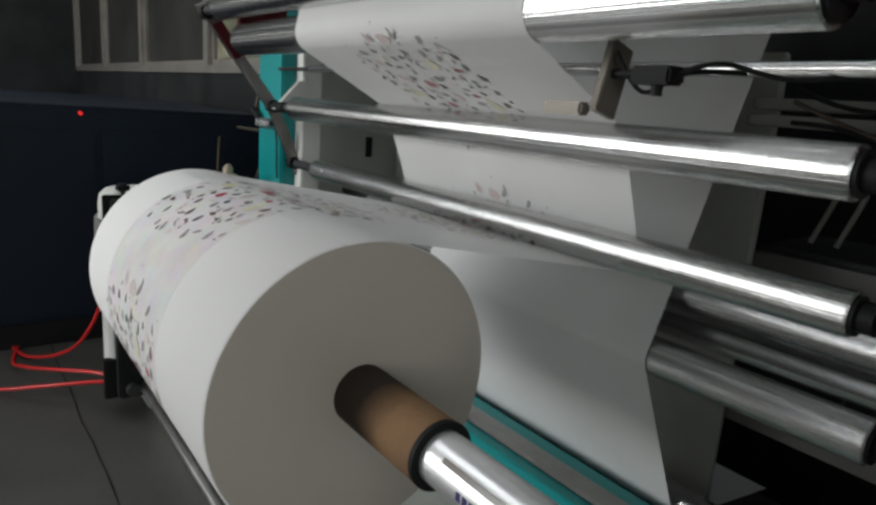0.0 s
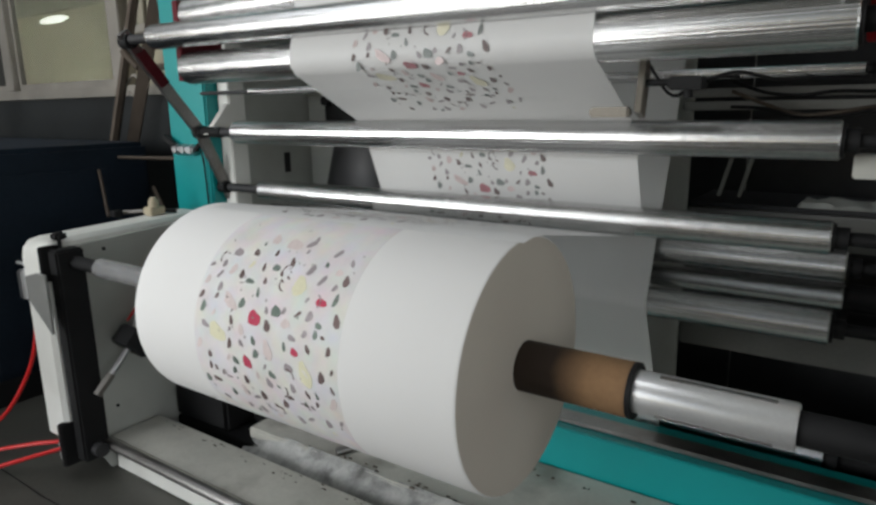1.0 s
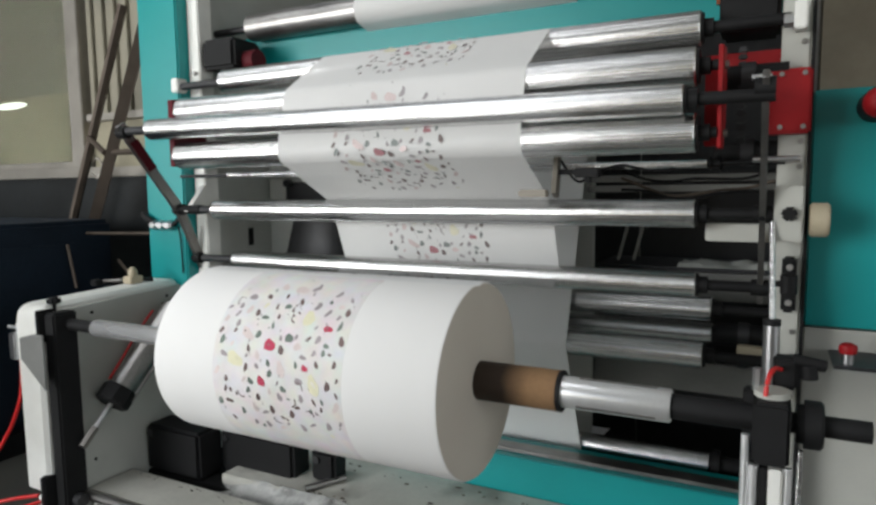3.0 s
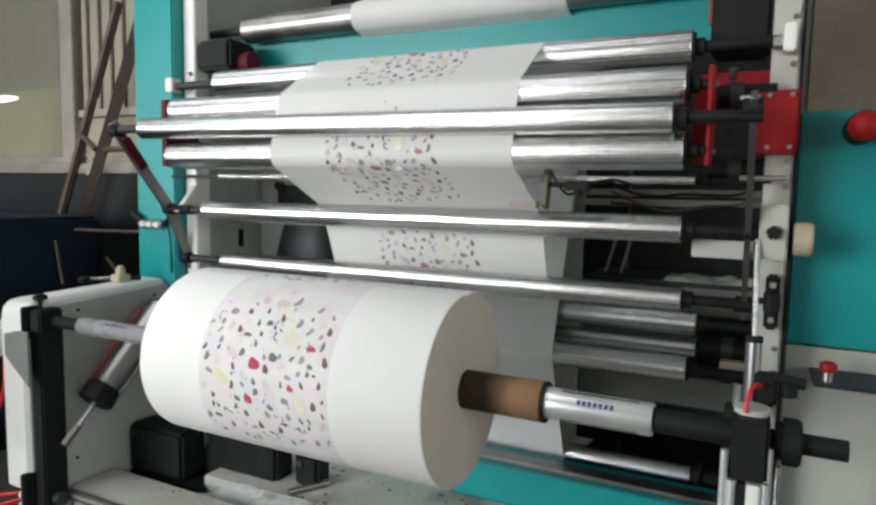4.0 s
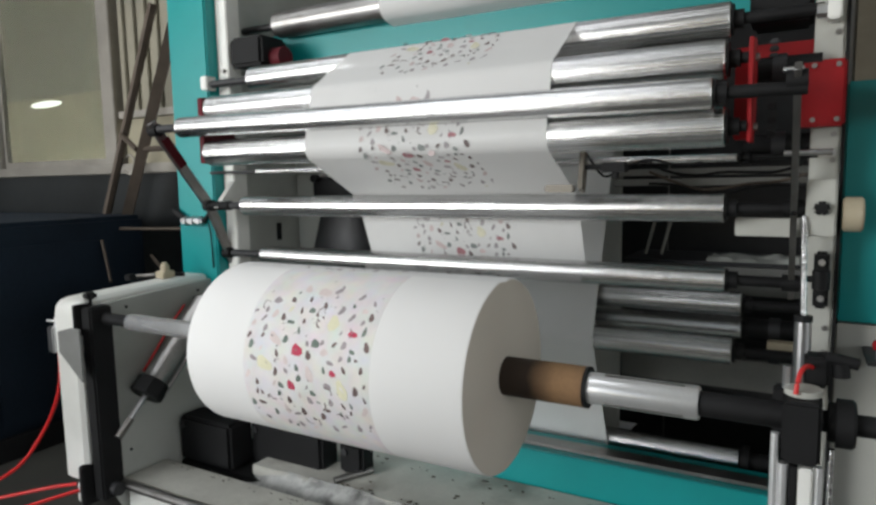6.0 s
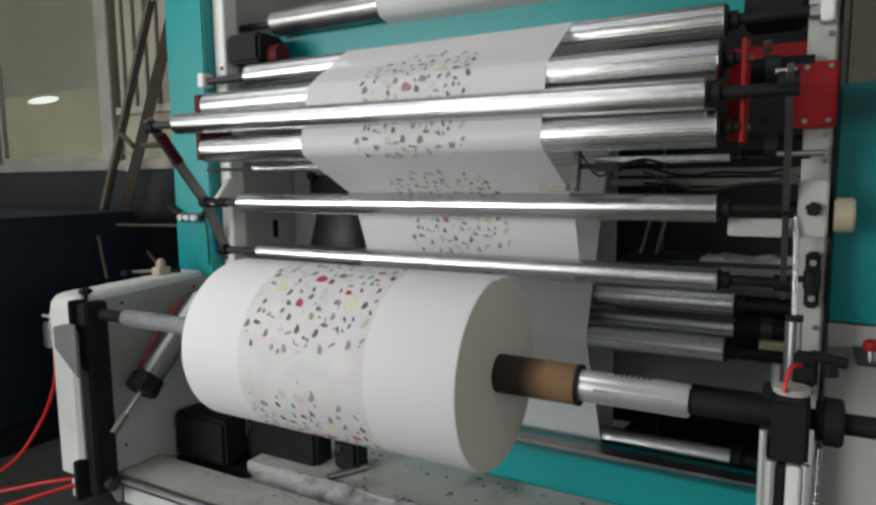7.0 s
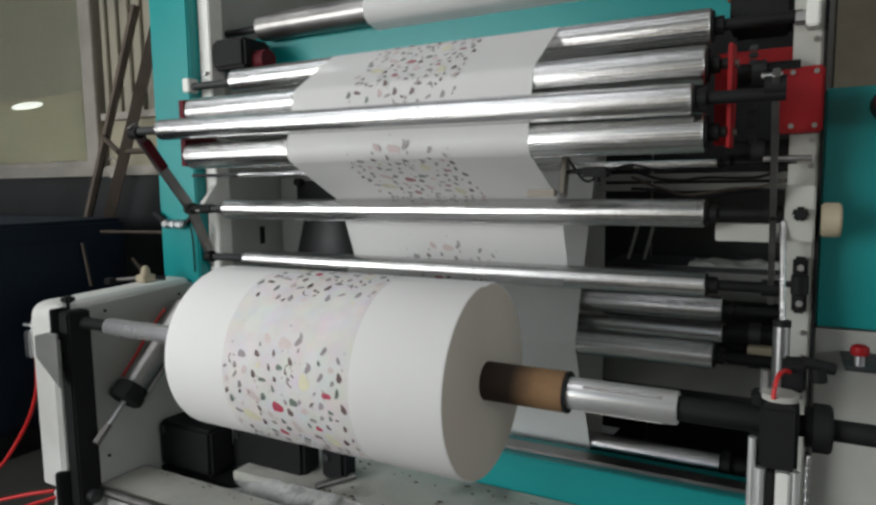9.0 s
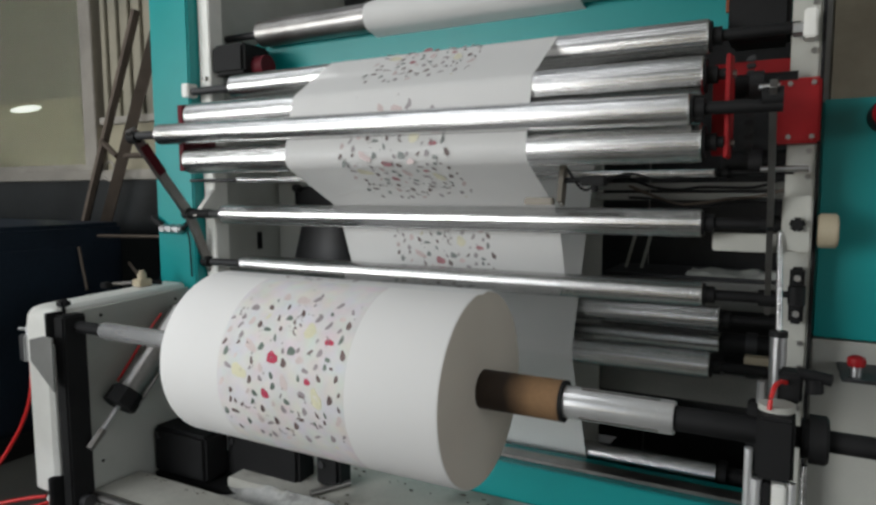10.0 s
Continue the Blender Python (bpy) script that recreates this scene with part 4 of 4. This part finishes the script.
plate = part("bracket", boxed(0.026, 0.04, 0.358, 0.415, 1.088, 1.196, 0.002, tilt), SENSOR_GREY, sensor, "dull grey-brown bracket plate")
part("screw", rodded((0.04, 0.385, 1.17), (0.044, 0.385, 1.17), 0.005), STEEL, plate)
part("reflector", boxed(-0.055, 0.024, 0.335, 0.36, 1.086, 1.106, 0.004), SENSOR_GREY, sensor, "dull grey reflector bar")
part("head", boxed(0.085, 0.15, 0.36, 0.40, 1.135, 1.16, 0.004), BLACK, sensor)
part("arm", rodded((0.036, 0.38, 1.15), (0.09, 0.38, 1.15), 0.007), BLACK, sensor)
part("knob", rodded((0.12, 0.38, 1.135), (0.12, 0.38, 1.12), 0.008), BLACK, sensor)
for k, pts in enumerate(([(0.15, 0.38, 1.15), (0.2, 0.40, 1.165), (0.26, 0.45, 1.15), (0.33, 0.5, 1.155), (0.43, 0.55, 1.15)], [(0.05, 0.37, 1.18), (0.09, 0.39, 1.125), (0.14, 0.42, 1.155), (0.2, 0.5, 1.16)])):
    part("cable", tube(pts, 0.0035, 8), BLACK, sensor, "thin black cable")
for z, sag, mat, label in ((1.16, 0.03, BLACK, "thin black cable slung behind the rollers"), (1.135, 0.045, RUST, "thin brown cable slung behind the rollers"), (1.105, 0.02, BLACK, "thin black cable slung behind the rollers")):
    pts = [(0.16 + 0.07 * k, 0.78 + 0.012 * math.sin(k * 2.1 + z * 9), z - sag * math.sin(math.pi * k / 6) + 0.008 * math.sin(k * 1.7 + z * 40)) for k in range(7)]
    tagged(part("cable", tube(pts, 0.0045, 8), mat, label=label), "", "cable", "slung cables")
inner_panel = thing("rear_panel", "grey enamelled panel behind the rollers", "panel")
part("panel", boxed(-1.434, 0.026, 0.98, 1.0, 0.12, 1.25, 0.004), PALE, inner_panel)
part("top_edge", boxed(-1.434, -0.78, 0.96, 0.979, 1.165, 1.185, 0.003), OFFWHITE, inner_panel, "pale folded top edge")
chute = thing("dust_chute", "dark sheet-metal dust chute behind the web", "chute")
cone = bmesh.new()
lo, hi = [], []
for k in range(13):
    a = math.pi * k / 12
    lo.append(cone.verts.new((-1.18 - 0.158 * math.cos(a), 0.975 - 0.06 * math.sin(a), 0.825)))
    hi.append(cone.verts.new((-1.17 - 0.118 * math.cos(a), 0.975 - 0.045 * math.sin(a), 0.995)))
for k in range(12):
    cone.faces.new((lo[k], lo[k + 1], hi[k + 1], hi[k]))
cone.faces.new(lo), cone.faces.new(hi)
part("funnel", cone, BLACK_STEEL, chute)
part("collar", boxed(-1.30, -1.06, 0.93, 0.978, 1.06, 1.15, 0.006), BLACK, chute, "black mounting collar")
part("knob", rodded((-1.27, 0.93, 1.145), (-1.27, 0.90, 1.145), 0.017), BLACK, chute)
for x in (0.10, 0.155):
    t_ob = part("hanging_tube", tube([(x + 0.01, 1.2, 1.06), (x + 0.004, 1.18, 0.98), (x - 0.01, 1.15, 0.90), (x - 0.02, 1.13, 0.85)], 0.006, 10), GREY, label="grey flexible tube hanging inside the machine")
    tagged(t_ob, "", "tube", "hanging tubes")
shelf = thing("inner_shelf", "dark shelf inside the machine behind the rollers", "shelf")
part("plate", boxed(0.03, 0.59, 1.002, 1.3, 0.834, 0.846, 0.003), BLACK_STEEL, shelf)
rag = bmesh.new()
grid = []
for i in range(31):
    row = []
    for j in range(13):
        x, y = 0.3 + i * 0.28 / 30, 1.01 + j * 0.14 / 12
        h = 0.848 + max(0.0, 0.022 * (noise.noise((x * 16, y * 16, 4.0)) + 0.35)) + 0.006 * abs(noise.noise((x * 50, y * 50, 1.0)))
        row.append(rag.verts.new((x + 0.01 * noise.noise((x * 9, y * 9, 7)), y, h if 0 < i < 30 and 0 < j < 12 else 0.8465)))
    grid.append(row)
for a, b in zip(grid, grid[1:]):
    for j in range(12):
        rag.faces.new((a[j], a[j + 1], b[j + 1], b[j]))
tagged(part("rag", rag, GREY, label="crumpled grey rag lying inside the machine"), "", "rag")
hinge = thing("stop_bracket", "grey bent bracket on the teal frame", "bracket")
part("plate", slab([(0.44, 1.04), (0.53, 1.04), (0.55, 1.13), (0.53, 1.14)], "x", -1.372, -1.35, 0.002), WHITE, hinge)
part("bolt", rodded((-1.40, 0.46, 1.048), (-1.30, 0.46, 1.048), 0.017), BLACK, hinge)
tap = thing("air_tap", "small zinc air tap with a black handle on the teal frame", "valve")
part("body", rodded((-1.60, 0.485, 0.985), (-1.48, 0.485, 0.985), 0.014), CHROME_DULL, tap)
for x in (-1.58, -1.54, -1.50):
    part("nut", rodded((x - 0.01, 0.485, 0.985), (x + 0.01, 0.485, 0.985), 0.02, segs=6), CHROME_DULL, tap)
part("handle", boxed(-1.66, -1.585, 0.475, 0.492, 0.99, 1.012, 0.003, Matrix.Translation((-1.6, 0, 1.0)) @ Matrix.Rotation(radians(28), 4, "Y") @ Matrix.Translation((1.6, 0, -1.0))), BLACK, tap)
part("spout", rodded((-1.48, 0.485, 0.985), (-1.45, 0.485, 1.01), 0.009), BLACK, tap)
part("pipe", tube([(-1.46, 0.49, 0.98), (-1.452, 0.492, 0.93), (-1.45, 0.494, 0.80)], 0.003, 8), BLACK, tap)

# ---- beyond the machine ----
PY = 1.08
structure("partition_wall", boxed(-10, -1.66, PY, PY + 0.1, 0, 1.195, 0.004), SLATE, "glossy dark slate lower partition wall of the hall", "wall")
structure("partition_rail", boxed(-10, -1.66, PY - 0.03, PY + 0.1, 1.197, 1.25, 0.004), ALU, "grey sill rail along the partition", "rail")
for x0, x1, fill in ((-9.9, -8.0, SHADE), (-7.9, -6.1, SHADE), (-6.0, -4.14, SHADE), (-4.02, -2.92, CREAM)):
    pane = thing("partition_window", "cream glazed window panel with a dull metal frame" if fill == CREAM else "window panel filled dark for its dimness, with a dull metal frame", "window", "partition windows", kind="structure")
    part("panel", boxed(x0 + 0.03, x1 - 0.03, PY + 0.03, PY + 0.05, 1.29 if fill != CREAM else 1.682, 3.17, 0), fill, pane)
    if fill == CREAM:
        part("lower_panel", boxed(x0 + 0.03, x1 - 0.03, PY + 0.03, PY + 0.05, 1.29, 1.68, 0), CREAM_ROOM, pane, "cream lower panel")
        part("glass", boxed(x0 + 0.03, x1 - 0.03, PY + 0.012, PY + 0.016, 1.29, 3.17, 0), GLASS, pane, "smeared window glass")
    for a, b, c, e in ((x0, x1, 1.252, 1.288), (x0, x1, 3.172, 3.2), (x0, x0 + 0.028, 1.29, 3.17), (x1 - 0.028, x1, 1.29, 3.17)):
        part("frame_bar", boxed(a, b, PY, PY + 0.05, c, e, 0.003), ALU, pane)
# glowing flat disc stands in for a lamp's reflection in the pane
glint_disc = lathe([(-0.008, 0.004), (-0.007, 0.07), (-0.003, 0.10), (0.0, 0.104)], 32)
bmesh.ops.transform(glint_disc, matrix=Matrix.Translation((-3.55, PY + 0.0265, 1.638)) @ Matrix.Diagonal((1.6, 0.4, 0.2, 1)) @ Matrix.Rotation(radians(90), 4, "Z"), verts=glint_disc.verts)
tagged(part("window_glint", glint_disc, glow("glint_white", (0.9, 0.9, 0.86), 0.9), label="glowing white oval in place of a lamp reflection in the window glass"), "", "lamp")
for x in (-10.0, -7.95, -6.05, -4.08, -2.86):
    structure("partition_post", boxed(x - 0.055, x + 0.055, PY - 0.03, PY + 0.08, 1.252, 3.2, 0.004), ALU, "weathered aluminium partition post", "post")
shutter = thing("shutter", "pale ribbed metal shutter behind the machine", "shutter", kind="structure")
part("lower_sheet", boxed(-2.8, -1.66, PY + 0.03, PY + 0.06, 1.252, 1.5, 0), CREAM_ROOM, shutter)
part("cross_bar", boxed(-2.8, -1.66, PY - 0.01, PY + 0.06, 1.502, 1.54, 0.003), ALU, shutter)
part("upper_sheet", boxed(-2.8, -1.66, PY + 0.03, PY + 0.06, 1.542, 3.2, 0), CREAM, shutter)
for i in range(12):
    part("rib", boxed(-2.78 + i * 0.095, -2.74 + i * 0.095, PY + 0.01, PY + 0.029, 1.542, 3.2, 0.004), CREAM, shutter)
ladder = thing("leaning_bars", "brown iron bars leaning beside the machine", "bars")
part("bar", rodded((-3.17, 0.9, 0.0), (-2.27, 0.93, 2.02), 0.022, segs=6), RUST, ladder)
part("bar", rodded((-2.96, 0.86, 0.0), (-2.04, 0.9, 2.0), 0.036, segs=4), RUST, ladder)
part("rung", rodded((-2.547, 0.9, 1.394), (-2.40, 0.88, 1.31), 0.014, segs=8), RUST, ladder)
part("rung", rodded((-2.36, 0.88, 1.31), (-2.18, 0.89, 1.31), 0.014, segs=8), RUST, ladder)
part("coil", tube([(-2.62, 0.93, 1.22), (-2.56, 0.95, 1.29), (-2.52, 0.95, 1.24), (-2.55, 0.94, 1.19), (-2.6, 0.94, 1.21)], 0.006, 8), ALU, ladder, "coiled grey wire")
mach = thing("dark_machine", "dark navy machine standing in the unlit part of the hall", "machine")
part("body", boxed(-4.6, -2.27, -1.6, 0.8, 0.0, 0.985, 0.02), NAVY, mach)
part("door", boxed(-2.268, -2.255, -0.5, 0.05, 0.12, 0.89, 0.006), NAVY, mach)
part("door", boxed(-2.268, -2.255, 0.07, 0.6, 0.12, 0.89, 0.006), NAVY, mach)
part("plinth", boxed(-2.268, -2.25, -1.6, 0.8, 0.0, 0.1, 0.004), BLACK, mach)
for a, b in (((-2.2, 0.62, 0.93), (-1.75, 0.60, 0.94)), ((-2.1, 0.7, 0.80), (-1.8, 0.55, 0.74)), ((-2.24, 0.55, 0.88), (-2.12, 0.5, 0.70))):
    part("handle_bar", rodded(a, b, 0.007), RUST, mach, "dull steel handle bar")
part("signal", rodded((-2.269, 0.0, 0.957), (-2.25, 0.0, 0.957), 0.007), glow("red_signal", (0.8, 0.02, 0.02), 1.5), mach, "small red signal light")

# turn of the roll: degrees below the horizontal of one red petal, every tenth of a second
SEEN = {0.0: 40, 0.1: 78, 0.3: 37, 0.4: -12, 0.5: 33, 0.6: -12, 0.7: 38, 0.8: -15, 0.9: 36, 1.0: 0, 1.1: 65, 1.2: 0, 1.3: 22, 1.4: -17, 1.5: 11, 1.6: -24, 1.7: 9, 1.8: -26, 1.9: 0, 2.0: -22, 2.1: 13, 2.2: -25, 2.3: -10, 2.4: -51, 2.5: -14, 2.6: 39, 2.7: -21,
        3.8: 2, 3.9: 33, 4.0: 5, 4.1: 59, 4.2: -3, 4.3: 11, 4.4: -36, 4.5: 2, 4.6: -44, 4.7: -13, 4.8: 58, 4.9: -31, 5.0: 49, 5.1: -35, 5.2: 28, 5.3: 40, 5.4: -17, 5.5: 36, 5.6: -46, 5.7: 4,
        6.8: -43, 6.9: -16, 7.0: -47, 7.1: -19, 7.2: 39, 7.3: -58, 7.4: 2, 7.5: 33, 7.6: -22, 7.7: 9, 7.8: 54, 7.9: -18, 8.0: -55, 8.1: -24, 8.2: 34, 8.3: 50, 8.4: -20, 8.5: 24, 8.6: -41, 8.7: 0, 8.8: 46, 8.9: -39,
        9.0: 34, 9.1: -37, 9.2: 5, 9.3: 20, 9.4: -34, 9.5: -8, 9.6: 49, 9.7: -38, 9.8: 16, 10.0: 0}


def turns():
    times = sorted(SEEN)
    out = [(0.0, SEEN[0.0] - 18.0)]
    for t0, t1 in zip(times, times[1:]):
        want = 431.0 * (t1 - t0)
        step = (SEEN[t1] - SEEN[t0]) % 120
        step += 120 * round((want - step) / 120)
        step = min(max(step, 5.0), max(85.0, want + 60))
        n = round((t1 - t0) * 10)
        for k in range(n):
            out.append((round(t0 + (k + 1) * (t1 - t0) / n, 3), out[-1][1] + step / n))
    return out


def motions():
    angle = turns()
    walk(roll, [(t, pose(0, *AX, a)) for t, a in angle])
    # the strips run along the web, and round again behind the machine
    run = [0.0]
    for p, q in zip(web_path[:cut], web_path[1:cut]):
        run.append(run[-1] + (q - p).length)
    loop = REPEATS * STEP
    touch = run[-1]
    ts = [t for t, _ in angle]
    vs = [a for _, a in angle]
    top = web_path[cut - 1]
    lead = math.atan2(-(top.y - AX[1]), -(top.x - AX[0])) % (2 * math.pi)
    lead -= 2 * math.pi
    for ob, at in strips:
        rows = []
        for f in range(301):
            t = f / 30
            s = (touch - R * lead + at + R * radians(float(np.interp(t, ts, vs)))) % loop
            if s < touch:
                i = min(int(np.searchsorted(run, s)), len(run) - 1)
                i = max(i, 1)
                k = (s - run[i - 1]) / max(run[i] - run[i - 1], 1e-9)
                p, dd = web_path[i - 1].lerp(web_path[i], k), (web_path[i] - web_path[i - 1]).normalized()
                n = Vector((dd.y, -dd.x)) * (-0.0016)
                m = Matrix(((1, 0, 0, 0), (0, dd.x, -dd.y, p.x - n.x), (0, dd.y, dd.x, p.y - n.y), (0, 0, 0, 1)))
            else:
                m = pose(0, 1.3, 0.6 + (s - touch) * 1.2)
            rows.append((t, m))
        walk(ob, rows)


motions()
